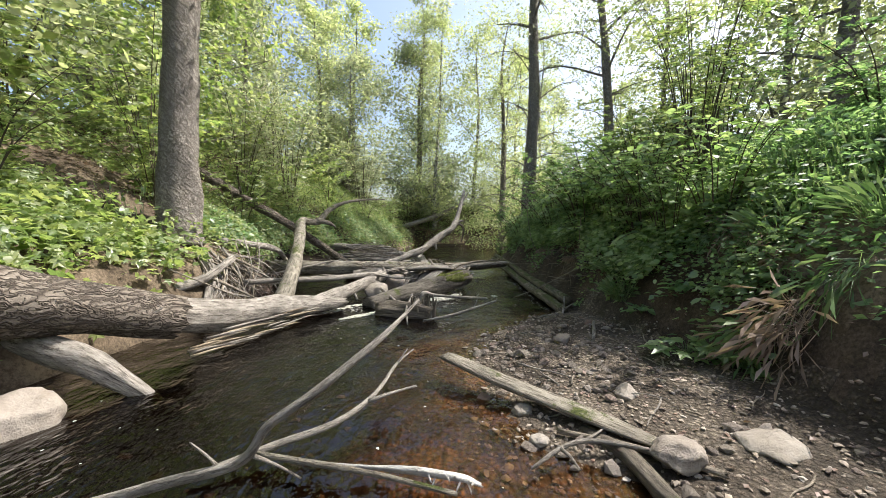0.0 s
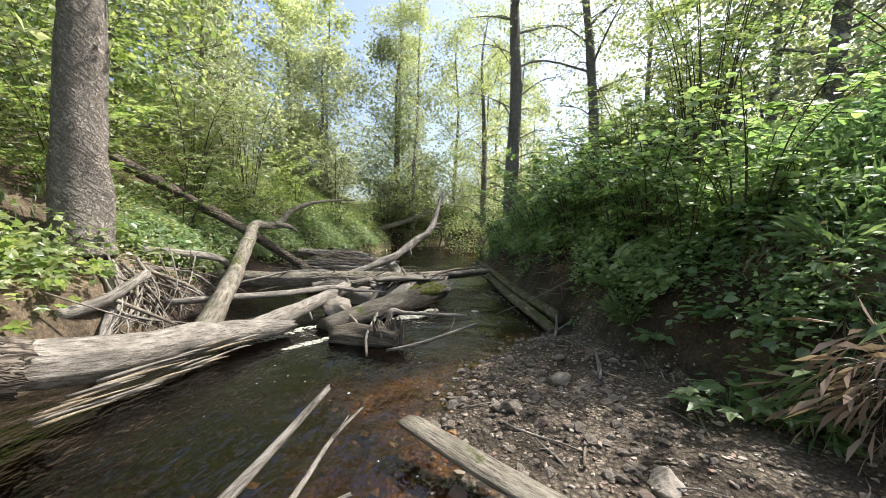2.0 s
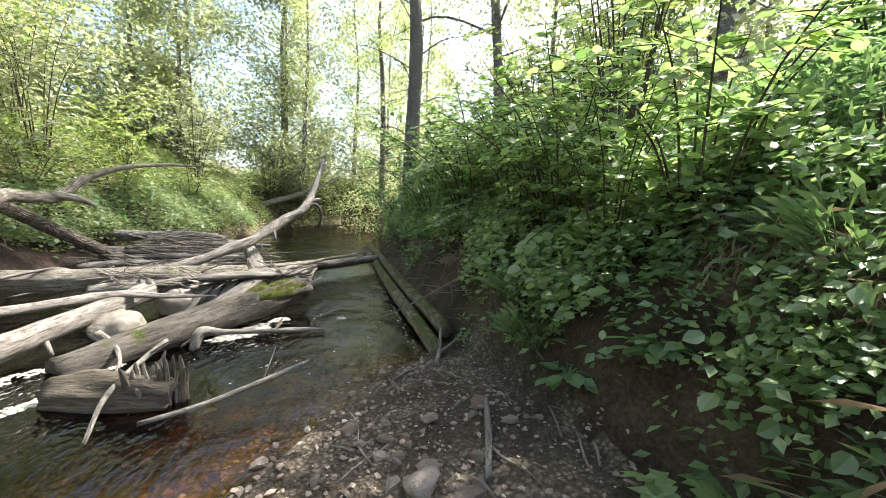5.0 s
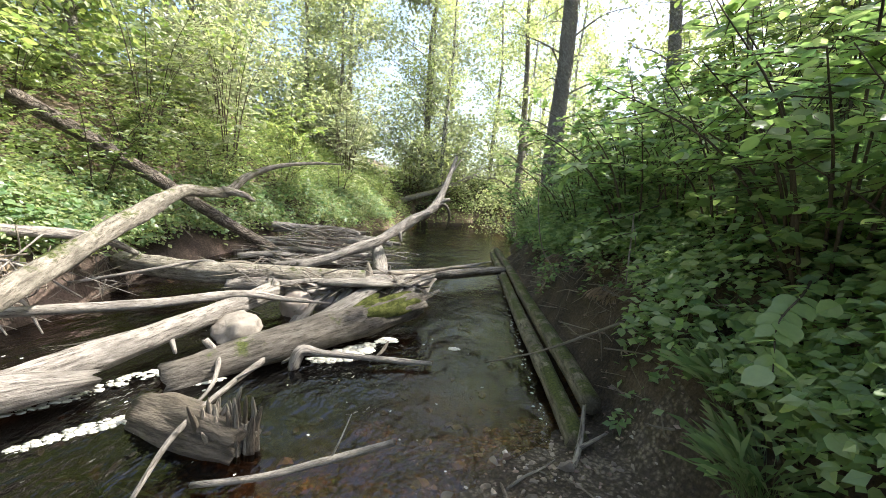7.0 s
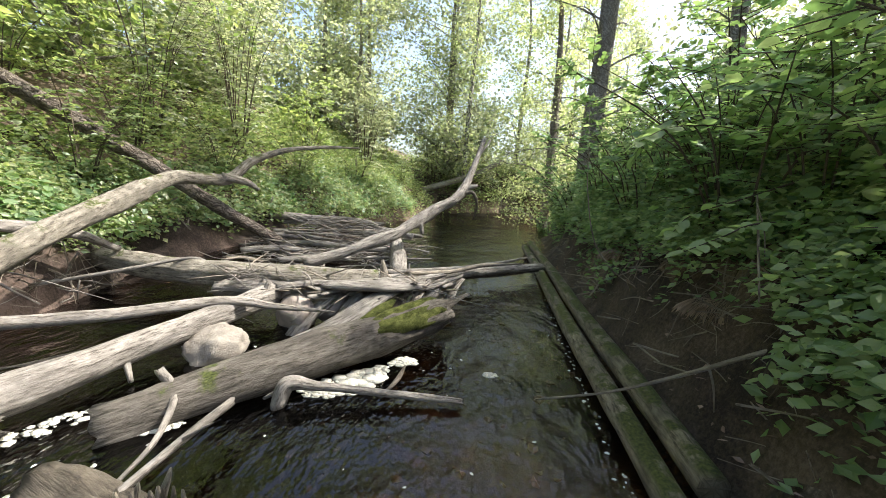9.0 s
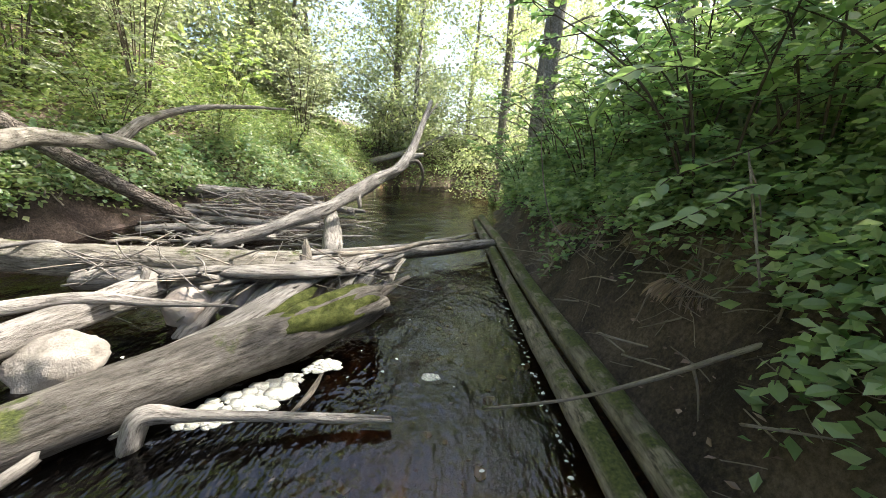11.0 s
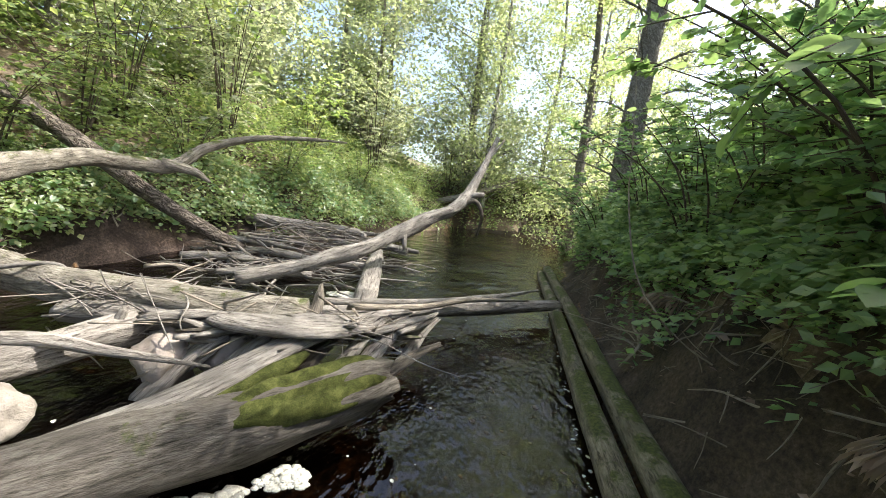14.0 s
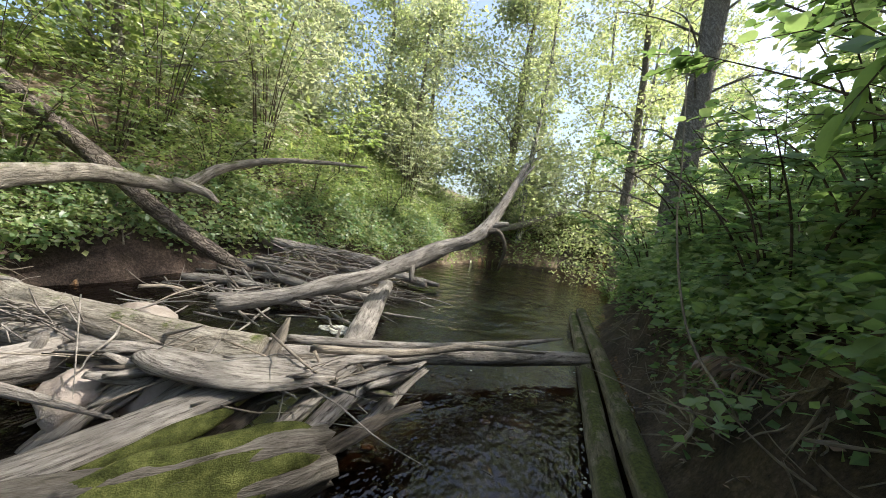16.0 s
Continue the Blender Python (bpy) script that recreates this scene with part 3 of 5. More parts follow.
log("weir_pole", "grey pole of the weir resting on the rail", [(-0.5, 9.3, 0.45, 0.075), (0.3, 9.85, 0.44, 0.07), (1.1, 10.5, 0.44, 0.065), (1.9, 11.1, 0.44, 0.06), (2.02, 11.2, 0.44, 0.05)], DRIFT, 32, 14, 0.13, 11, group="weir poles")
log("weir_pole", "thin grey pole lying along the weir", [(-0.3, 9.62, 0.5, 0.04), (0.6, 10.2, 0.5, 0.038), (1.3, 10.85, 0.52, 0.03), (1.75, 11.3, 0.56, 0.012)], DRIFT, 24, 10, 0.14, 12, group="weir poles")
log("weir_pole", "forked grey branch lying along the weir", [(0.05, 9.45, 0.55, 0.03), (0.55, 9.85, 0.52, 0.03), (1.0, 10.3, 0.56, 0.024), (1.6, 10.5, 0.6, 0.01)], TWIG, 20, 9, 0.16, 13, group="weir poles")
log("weir_pole", "dark wet pole under the weir", [(-0.2, 9.9, 0.3, 0.06), (0.8, 10.55, 0.33, 0.06), (1.95, 11.35, 0.36, 0.05)], LOG_WET, 24, 12, 0.14, 14, group="weir poles")
log("leaning_log", "dead branched log rising out of the jam", [(-1.8, 10.3, 0.36, 0.08), (-1.2, 10.8, 0.55, 0.085), (-0.6, 11.35, 0.82, 0.105), (-0.1, 12.1, 1.17, 0.1), (0.36, 12.85, 1.5, 0.1), (0.6, 13.4, 2.1, 0.075), (0.8, 14.0, 2.85, 0.04)], DRIFT, 60, 18, 0.24, 15, [(0.25, 0.55, 0.05, (-0.9, -0.5, -0.5)), (0.72, 0.35, 0.06, (0.8, 0.5, 0.25)), (0.9, 0.5, 0.03, (0.5, 0.3, 0.8)), (0.45, 0.3, 0.05, (0.3, -0.4, -0.8))])
log("dead_branch", "drooping dead branch on the leaning log", [(0.36, 12.85, 1.5, 0.05), (0.62, 13.0, 1.6, 0.04), (0.76, 13.1, 1.35, 0.03), (0.7, 13.15, 1.0, 0.02)], LOG_WET, 18, 9, 0.15, 16)
log("leaning_log", "dead leaning trunk slanting down the bare bank", [(-7.2, 10.3, 3.1, 0.13), (-6.0, 10.7, 2.35, 0.13), (-4.8, 11.0, 1.62, 0.125), (-3.92, 11.3, 1.0, 0.12), (-3.2, 12.05, 0.3, 0.11)], BARK_OAK, 40, 18, 0.13, 17, [(0.3, 0.35, 0.04, (0.1, -0.6, 0.6))])
log("driftwood_log", "short grey log sloping down behind the weir", [(-0.85, 12.4, 0.5, 0.11), (-0.68, 11.8, 0.42, 0.13), (-0.4, 10.9, 0.2, 0.14), (-0.25, 10.4, 0.05, 0.1)], DRIFT, 22, 16, 0.2, 18)
log("driftwood_log", "weathered log on top of the debris pile", [(-4.6, 13.2, 0.75, 0.09), (-3.6, 13.5, 0.72, 0.1), (-2.6, 13.9, 0.66, 0.1), (-2.0, 14.2, 0.62, 0.08)], DRIFT, 26, 14, 0.14, 19)
log("driftwood_log", "grey log under the debris pile", [(-3.9, 12.9, 0.4, 0.08), (-3.0, 13.1, 0.4, 0.09), (-1.7, 13.3, 0.36, 0.07)], DRIFT, 22, 14, 0.14, 20)
log("driftwood_log", "grey log at the waterline beyond the pile", [(-2.6, 14.6, 0.4, 0.1), (-1.6, 14.4, 0.42, 0.1), (-0.9, 14.3, 0.34, 0.07)], DRIFT, 20, 14, 0.14, 21)
log("fallen_log", "pale fallen log on the far bank", [(-2.8, 25.6, 1.4, 0.14), (-0.5, 26.2, 2.2, 0.15), (1.5, 26.8, 3.2, 0.12)], DRIFT, 22, 12, 0.13, 22)
log("edge_rail", "lower mossy round pole edging the stream", [(2.16, 6.35, 0.08, 0.085), (2.15, 7.5, 0.1, 0.09), (2.11, 9.2, 0.12, 0.09), (2.06, 11.5, 0.22, 0.085), (2.0, 14.2, 0.3, 0.08)], RAIL_WOOD, 50, 16, 0.07, 23, group="edge rails")
log("edge_rail", "upper mossy round pole edging the stream", [(2.36, 6.75, 0.2, 0.09), (2.35, 7.8, 0.2, 0.092), (2.31, 9.3, 0.2, 0.09), (2.22, 11.5, 0.32, 0.085), (2.1, 14.1, 0.42, 0.08)], RAIL_WOOD, 50, 16, 0.07, 24, group="edge rails")

# split board on the gravel, and slabs in the jam
log("split_plank", "long pale split plank resting on gravel", [(0.1, 3.6, 0.2, 0.085), (0.45, 3.25, 0.17, 0.1), (0.85, 2.88, 0.14, 0.1), (1.25, 2.5, 0.12, 0.09), (1.5, 2.28, 0.1, 0.06)], DRIFT_MOSS, 30, 14, 0.09, 25, category="plank", flat=0.38, jag=0.06)
slab = log("driftwood_slab", "flat grey slab of wood against the mossy log", [(-0.75, 7.75, 0.16, 0.09), (-0.4, 8.15, 0.27, 0.13), (-0.1, 8.75, 0.42, 0.13), (0.05, 9.05, 0.46, 0.1)], DRIFT, 24, 16, 0.1, 26, category="plank", flat=0.3)
part("moss", tube([(-0.26, 8.22, 0.27, 0.03), (-0.12, 8.4, 0.31, 0.075), (0.0, 8.6, 0.37, 0.07), (0.07, 8.76, 0.41, 0.025)], 22, 20, 0.25, 77, True, 0.6), MOSS, slab, "green moss along the edge")
log("driftwood_slab", "dark splintered slab leaning in the jam", [(-0.12, 8.5, 0.1, 0.07), (0.02, 8.85, 0.3, 0.09), (0.1, 9.2, 0.45, 0.07)], LOG_WET, 20, 12, 0.22, 27, category="plank", flat=0.45, jag=0.08)
log("driftwood_slab", "weathered slab lying across the jam", [(-0.95, 9.0, 0.44, 0.1), (-0.5, 8.85, 0.5, 0.17), (0.0, 8.95, 0.5, 0.16), (0.25, 9.25, 0.46, 0.08)], DRIFT, 22, 16, 0.16, 28, category="plank", flat=0.3, jag=0.1)
log("driftwood_slab", "pale jagged slab pointing down to the water", [(0.5, 9.7, 0.45, 0.06), (0.42, 9.35, 0.34, 0.08), (0.33, 9.05, 0.16, 0.07), (0.3, 8.95, 0.1, 0.03)], DRIFT, 16, 12, 0.2, 29, category="plank", flat=0.45, jag=0.06)
log("driftwood_slab", "standing grey slab behind the pale pole", [(-0.95, 8.45, 0.0, 0.12), (-0.85, 8.65, 0.2, 0.13), (-0.7, 8.85, 0.36, 0.1)], DRIFT, 14, 14, 0.2, 30, category="plank", flat=0.4, jag=0.08)
log("driftwood_slab", "dark hollow root slab in the jam", [(-0.5, 8.55, -0.05, 0.13), (-0.4, 8.75, 0.18, 0.15), (-0.25, 8.95, 0.36, 0.12)], LOG_WET, 14, 14, 0.2, 31, category="plank", flat=0.5, jag=0.06)

for k, (a, b, w, mat) in enumerate([((-0.9, 8.62, 0.1), (-0.62, 8.98, 0.42), 0.09, DRIFT), ((-0.62, 8.55, 0.05), (-0.35, 8.9, 0.4), 0.08, DRIFT), ((-0.3, 8.9, 0.5), (0.3, 9.35, 0.46), 0.13, DRIFT), ((0.12, 8.8, 0.12), (0.35, 9.5, 0.46), 0.07, DRIFT), ((-0.1, 9.15, 0.4), (0.5, 9.75, 0.5), 0.09, DRIFT), ((0.35, 9.0, 0.05), (0.85, 9.6, 0.3), 0.06, LOG_WET), ((-1.3, 8.72, 0.42), (-0.7, 8.9, 0.5), 0.07, DRIFT), ((0.5, 9.2, 0.1), (0.75, 9.9, 0.42), 0.05, DRIFT), ((-0.15, 9.5, 0.42), (0.2, 9.9, 0.3), 0.12, LOG_WET)]):
    a, b = Vector(a), Vector(b)
    log("driftwood_chunk", "weathered splintered chunk of wood in the jam", [(*a, w * 0.7), (*(a.lerp(b, 0.3) + Vector((0.02, 0, 0.02))), w), (*(a.lerp(b, 0.7) + Vector((-0.02, 0.01, 0.01))), w * 0.9), (*b, w * 0.5)], mat, 22, 16, 0.34, 70 + k, category="log", group="log jam chunks", flat=0.5, jag=0.04)

# half-sunk stump with splinters
stump = thing("broken_stump", (-0.6, 6.08, 0.0), "rotten splintered stump lying in the stream", "stump")
part("trunk", tube([(-1.02, 6.2, 0.06, 0.13), (-0.7, 6.1, 0.08, 0.14), (-0.4, 6.02, 0.08, 0.13), (-0.2, 5.98, 0.06, 0.11)], 26, 22, 0.3, 32, True, 1.0, 0.09), LOG_WET, stump)
r = np.random.default_rng(5)
for k in range(70):
    a, g = r.random() * 6.28, math.sqrt(r.random())
    x0, y0 = -0.3 + 0.2 * g * math.cos(a), 6.03 + 0.1 * g * math.sin(a)
    h = 0.06 + 0.27 * r.random() ** 1.5
    tx, ty = 0.035 * r.normal(), 0.03 * r.normal()
    part("splinter", tube([(x0, y0, -0.05, 0.03), (x0 + tx * 0.3, y0 + ty * 0.3, 0.03 + h * 0.5, 0.026), (x0 + tx * 0.8, y0 + ty * 0.8, 0.05 + h * 0.85, 0.017), (x0 + tx, y0 + ty, 0.06 + h, 0.006)], 7, 6, 0.32, k, True, 0.6), (LOG_WET, TWIG, DRIFT_MOSS)[k % 3], stump)

# ---- sticks ----
log("fallen_branch", "long bent grey branch lying in the shallows", [(-2.1, 1.75, -0.03, 0.024), (-1.7, 1.7, 0.1, 0.026), (-1.34, 1.66, 0.23, 0.026), (-0.95, 1.62, 0.37, 0.026), (-0.82, 1.64, 0.54, 0.024), (-0.6, 1.68, 0.7, 0.022), (-0.36, 1.82, 0.88, 0.018), (-0.25, 1.99, 0.96, 0.014), (-0.14, 2.22, 1.05, 0.008)], DRIFT, 50, 10, 0.14, 40, [(0.42, 0.3, 0.01, (0.5, 0.3, -0.5)), (0.35, 0.2, 0.008, (-0.6, 0.2, 0.3))], "branch")
log("fallen_branch", "pale branch crossing the shallow water", [(-1.4, 1.95, 0.05, 0.02), (-1.05, 2.19, 0.1, 0.024), (-0.7, 2.4, 0.15, 0.022), (-0.5, 2.8, 0.18, 0.018), (-0.4, 3.4, 0.2, 0.013), (-0.28, 3.8, 0.2, 0.008)], DRIFT, 26, 9, 0.14, 41, [(0.55, 0.4, 0.014, (0.7, 0.35, 0.1)), (0.8, 0.15, 0.008, (0.4, 0.4, 0.5))], "branch")
log("fallen_branch", "mossy thin branch at the water's edge", [(-1.1, 2.1, 0.1, 0.02), (-0.4, 1.95, 0.1, 0.018), (0.1, 1.85, 0.06, 0.014)], DRIFT_MOSS, 18, 8, 0.15, 42, (), "branch")
log("fallen_branch", "white branch tip over the riffle", [(-0.25, 5.65, 0.04, 0.016), (0.15, 5.68, 0.12, 0.022), (0.5, 5.74, 0.22, 0.022), (0.88, 5.8, 0.34, 0.02)], DRIFT, 20, 9, 0.14, 43, [(0.7, 0.25, 0.006, (0.3, 0.3, 0.8))], "branch")
log("fallen_branch", "lichen-covered branch leaning on the stump", [(-0.55, 6.9, 0.2, 0.03), (-0.52, 6.4, 0.24, 0.025), (-0.56, 5.9, 0.16, 0.02), (-0.5, 5.5, 0.03, 0.012)], DRIFT, 22, 9, 0.2, 44, [(0.3, 0.2, 0.01, (0.6, 0.1, 0.4))], "branch")
log("fallen_branch", "crooked stick between the grey log and stump", [(-1.15, 7.0, 0.3, 0.03), (-1.0, 6.95, 0.18, 0.028), (-0.8, 6.6, 0.12, 0.02), (-0.75, 6.3, 0.08, 0.012)], DRIFT, 18, 9, 0.16, 45, (), "branch")
log("drift_stick", "root-ended stick lying flat in the water", [(-0.4, 7.2, 0.0, 0.05), (-0.34, 7.25, 0.17, 0.055), (-0.15, 7.33, 0.13, 0.035), (0.2, 7.4, 0.1, 0.03), (0.6, 7.46, 0.07, 0.03), (0.95, 7.5, 0.05, 0.02)], DRIFT, 26, 10, 0.2, 46, [(0.15, 0.2, 0.02, (-0.6, 0.1, -0.4))], "branch")
log("drift_stick", "short curled bark piece in the water", [(0.32, 7.5, 0.02, 0.012), (0.4, 7.66, 0.07, 0.03), (0.42, 7.85, 0.1, 0.012)], LOG_WET, 12, 8, 0.2, 47, (), "branch", flat=0.4)
log("root_branch", "thin dead branch stretching from bank over the rails", [(1.55, 7.65, 0.06, 0.008), (2.0, 7.45, 0.3, 0.01), (2.4, 7.32, 0.55, 0.014), (2.82, 7.25, 0.8, 0.016), (3.3, 7.2, 1.05, 0.02)], TWIG, 26, 7, 0.1, 48, [(0.6, 0.25, 0.008, (0.1, -0.3, -0.9))], "branch")
log("root_branch", "thin root strung between bank and rail", [(2.02, 10.9, 0.45, 0.006), (2.45, 10.2, 0.55, 0.007), (2.75, 9.85, 0.62, 0.012), (2.95, 9.66, 0.66, 0.02), (3.05, 9.4, 0.85, 0.02)], TWIG, 24, 7, 0.12, 49, (), "branch")
log("hanging_vine", "bare hanging vine stem over the bank", [(2.66, 9.6, 0.75, 0.01), (2.5, 10.1, 1.1, 0.009), (2.48, 10.7, 1.8, 0.008), (2.5, 11.0, 2.4, 0.007), (2.42, 11.3, 3.8, 0.006)], TWIG, 24, 6, 0.1, 50, (), "vine")
log("root_branch", "pale crooked root on the mud bank", [(2.45, 9.9, 0.3, 0.012), (2.6, 10.0, 0.5, 0.016), (2.72, 10.6, 0.5, 0.018), (2.8, 11.0, 0.7, 0.018)], TWIG, 20, 7, 0.16, 51, (), "branch")
log("fallen_branch", "dead twig hooked in the bank leaves", [(2.7, 7.2, 1.15, 0.006), (2.8, 7.45, 1.45, 0.008), (2.9, 7.7, 1.75, 0.006)], TWIG, 14, 6, 0.1, 52, [(0.9, 0.4, 0.005, (-0.1, -0.5, -0.7))], "branch")
log("drift_stick", "small white stick standing in the water by rails", [(2.05, 6.1, 0.03, 0.02), (2.15, 6.3, 0.15, 0.02), (2.22, 6.5, 0.3, 0.012)], DRIFT, 12, 8, 0.15, 53, [(0.4, 0.2, 0.015, (0.9, 0.1, 0.6))], "branch")
log("drift_stick", "dead stick lying on the gravel", [(1.9, 4.4, 0.17, 0.02), (2.05, 4.75, 0.18, 0.025), (2.2, 5.15, 0.2, 0.018)], DRIFT, 14, 9, 0.15, 54, (), "branch")
log("drift_stick", "dark stick sunk in gravel beside the plank", [(0.9, 2.5, 0.06, 0.02), (1.3, 2.3, 0.08, 0.02), (1.7, 2.0, 0.1, 0.02)], TWIG, 14, 8, 0.15, 55, (), "branch")


def rest(x, y, up=0.0):
    return max(float(ground(x, y)), float(water_level(y))) + up


# loose sticks of the log jam and of the debris pile
r = np.random.default_rng(21)


def stick(x, y, z, yaw, pitch, length, radius, material, label, name="drift_stick", group=""):
    d = Vector((math.cos(yaw) * math.cos(pitch), math.sin(yaw) * math.cos(pitch), math.sin(pitch)))
    c = Vector((x, y, z))
    bend = Vector(r.normal(size=3)) * length * 0.025
    a, b = c - d * length / 2, c + d * length / 2
    log(name, label, [(*a, radius), (*(a.lerp(b, 0.35) + bend), radius * 0.9), (*(a.lerp(b, 0.7) - bend * 0.6), radius * 0.7), (*b, radius * 0.35)], material, 12, 7, 0.15, int(r.integers(999)), [(0.6, length * 0.25, radius * 0.5, tuple(r.normal(size=3)))] if r.random() < 0.4 else (), "branch", group, 0.02, body="stem")


for k in range(260):
    x = -2.4 + r.normal() * 0.75
    y = 12.7 + r.normal() * 1.25
    hump = 0.32 * math.exp(-((x + 2.5) ** 2 / 1.6 + (y - 13.3) ** 2 / 4.0))
    stick(x, y, rest(x, y, 0.04 + r.random() * hump), r.normal() * 0.6 - 0.15, r.normal() * 0.12, 0.5 + r.random() * 1.1, 0.008 + 0.022 * r.random() ** 2, DRIFT if r.random() < 0.75 else TWIG, "bleached stick in the driftwood pile", group="driftwood pile sticks")
for k in range(40):
    s = r.random()
    x, y = -1.9 + 2.6 * s + r.normal() * 0.12, 8.85 + 0.9 * max(0, s - 0.5) + r.normal() * 0.15
    stick(x, y, 0.3 + 0.28 * r.random(), r.normal() * 0.7 + 0.4, r.normal() * 0.3, 0.3 + r.random() * 0.7, 0.005 + 0.011 * r.random() ** 2, DRIFT if r.random() < 0.65 else TWIG, "thin grey stick tangled in the log jam", group="log jam sticks")
for k in range(26):
    s = r.random()
    x, y = -1.2 + 1.9 * s + r.normal() * 0.1, 8.8 + 0.75 * s + r.normal() * 0.14
    a, e, ln, w = 0.8 + r.normal() * 0.8, r.normal() * 0.45, 0.3 + 0.4 * r.random(), 0.025 + 0.05 * r.random()
    d = Vector((math.cos(a) * math.cos(e), math.sin(a) * math.cos(e), math.sin(e))) * ln / 2
    c = Vector((x, y, 0.3 + 0.18 * r.random()))
    log("driftwood_chunk", "weathered splintered chunk of wood in the jam", [(*(c - d), w * 0.5), (*(c - d * 0.4), w), (*(c + d * 0.4), w * 0.9), (*(c + d), w * 0.3)], LOG_WET if r.random() < 0.25 else DRIFT, 16, 12, 0.36, 200 + k, group="log jam chunks", flat=0.35 + 0.25 * r.random(), jag=0.03)
for k in range(22):
    x, y = -1.75 + r.normal() * 0.12, 8.75 + r.normal() * 0.1
    stick(x, y, 0.5 + 0.1 * r.random(), r.random() * 6.3, r.normal() * 0.45, 0.25 + r.random() * 0.3, 0.006, DRIFT, "thin bleached root in the log jam", "root_sprig", "log jam roots")
for k in range(170):
    y = 6.2 + 7.5 * r.random()
    x = right_foot(y) + 0.1 + 0.5 * r.random()
    stick(x, y, rest(x, y, 0.03), r.random() * 6.3, r.normal() * 0.3, 0.15 + r.random() * 0.5, 0.003 + 0.007 * r.random() ** 2, TWIG, "thin dead twig on the mud bank", "dead_twig", "bank twigs")
for k in range(34):
    y = 1.2 + 5.3 * r.random()
    x = bar_edge(y) + 0.2 + (right_foot(y) - bar_edge(y)) * r.random()
    stick(x, y, rest(x, y, 0.012), r.random() * 6.3, 0.0, 0.15 + r.random() * 0.5, 0.004 + 0.008 * r.random(), TWIG if r.random() < 0.6 else DRIFT, "small dry twig lying on the gravel", "dead_twig", "gravel twigs")
for k in range(24):
    y = 9 + 4.5 * r.random()
    x = left_foot(y) - 0.15 - 0.4 * r.random()
    stick(x, y, rest(x, y, 0.06), r.normal() * 0.5 + 2.6, -0.3 + r.normal() * 0.3, 0.3 + r.random() * 0.8, 0.006 + 0.008 * r.random(), TWIG, "dry twig on the bare clay bank", "dead_twig", "clay bank twigs")

for k in range(70):
    y = 7.2 + 2.6 * r.random()
    x = left_foot(y) - 0.1 + 0.35 * r.random()
    stick(x, y, rest(x, y, 0.1 + 0.3 * r.random()), r.normal() * 0.6 + 2.4, -0.5 + r.normal() * 0.5, 0.3 + r.random() * 0.7, 0.004 + 0.009 * r.random() ** 2, TWIG if r.random() < 0.6 else DRIFT, "thin bare root hanging from the cut bank", "bank_rootlet", "cut bank roots")

for k in range(90):
    y = 6.6 + 7.0 * r.random()
    x = right_foot(y) + 0.3 + 0.3 * r.random()
    stick(x - 0.06, y, float(ground(x, y)) - 0.04, 3.1 + r.normal() * 0.8, -0.9 + r.normal() * 0.35, 0.18 + 0.32 * r.random(), 0.003 + 0.006 * r.random() ** 2, TWIG if k % 3 else DARK_TWIG, "thin root hanging out of the mud bank", "bank_rootlet", "mud bank roots")

# root mass of the upright tree on the near shore
roots = thing("root_mass", (-3.9, 6.7, 0.0), "washed-out tangle of pale tree roots on the bank", "roots")
for k in range(64):
    a = Vector((-4.25 + 0.25 * r.normal(), 6.6 + 0.55 * r.normal(), 0.95 + 0.15 * r.normal()))
    b = Vector((-3.55 + 0.3 * r.normal(), 6.45 + 0.8 * r.normal(), 0.05 + 0.25 * r.random()))
    mid = a.lerp(b, 0.5) + Vector((0.2, 0.1 * r.normal(), 0.12 * r.normal()))
    rad = 0.008 + 0.016 * r.random() ** 2
    part("root", tube([(*a, rad * 1.4), (*mid, rad), (*b, rad * 0.4)], 9, 6, 0.15, k), DRIFT if k % 4 else TWIG, roots)
log("bank_root", "thick grey root along the bank foot", [(-4.6, 4.9, 0.75, 0.07), (-4.0, 5.2, 0.55, 0.075), (-3.7, 5.6, 0.62, 0.07), (-3.55, 6.2, 0.9, 0.06)], DRIFT, 22, 12, 0.15, 60, (), "roots")
log("bank_root", "thick grey root reaching down to the water", [(-4.3, 6.4, 0.95, 0.08), (-3.85, 6.1, 0.7, 0.075), (-3.6, 5.6, 0.35, 0.06), (-3.3, 5.1, 0.1, 0.05)], DRIFT, 22, 12, 0.15, 61, (), "roots")
log("bank_root", "grey root hanging under the cut bank", [(-4.4, 7.2, 1.15, 0.07), (-4.1, 7.9, 1.05, 0.07), (-3.9, 8.6, 0.9, 0.06), (-3.9, 9.2, 0.6, 0.04)], DRIFT, 22, 12, 0.15, 62, (), "roots")
log("drift_stick", "long thin pale stick across the pool", [(-3.9, 8.2, 0.35, 0.02), (-3.2, 8.6, 0.5, 0.02), (-2.6, 9.0, 0.62, 0.018), (-2.2, 8.9, 0.5, 0.012)], DRIFT, 20, 8, 0.14, 63, (), "branch")


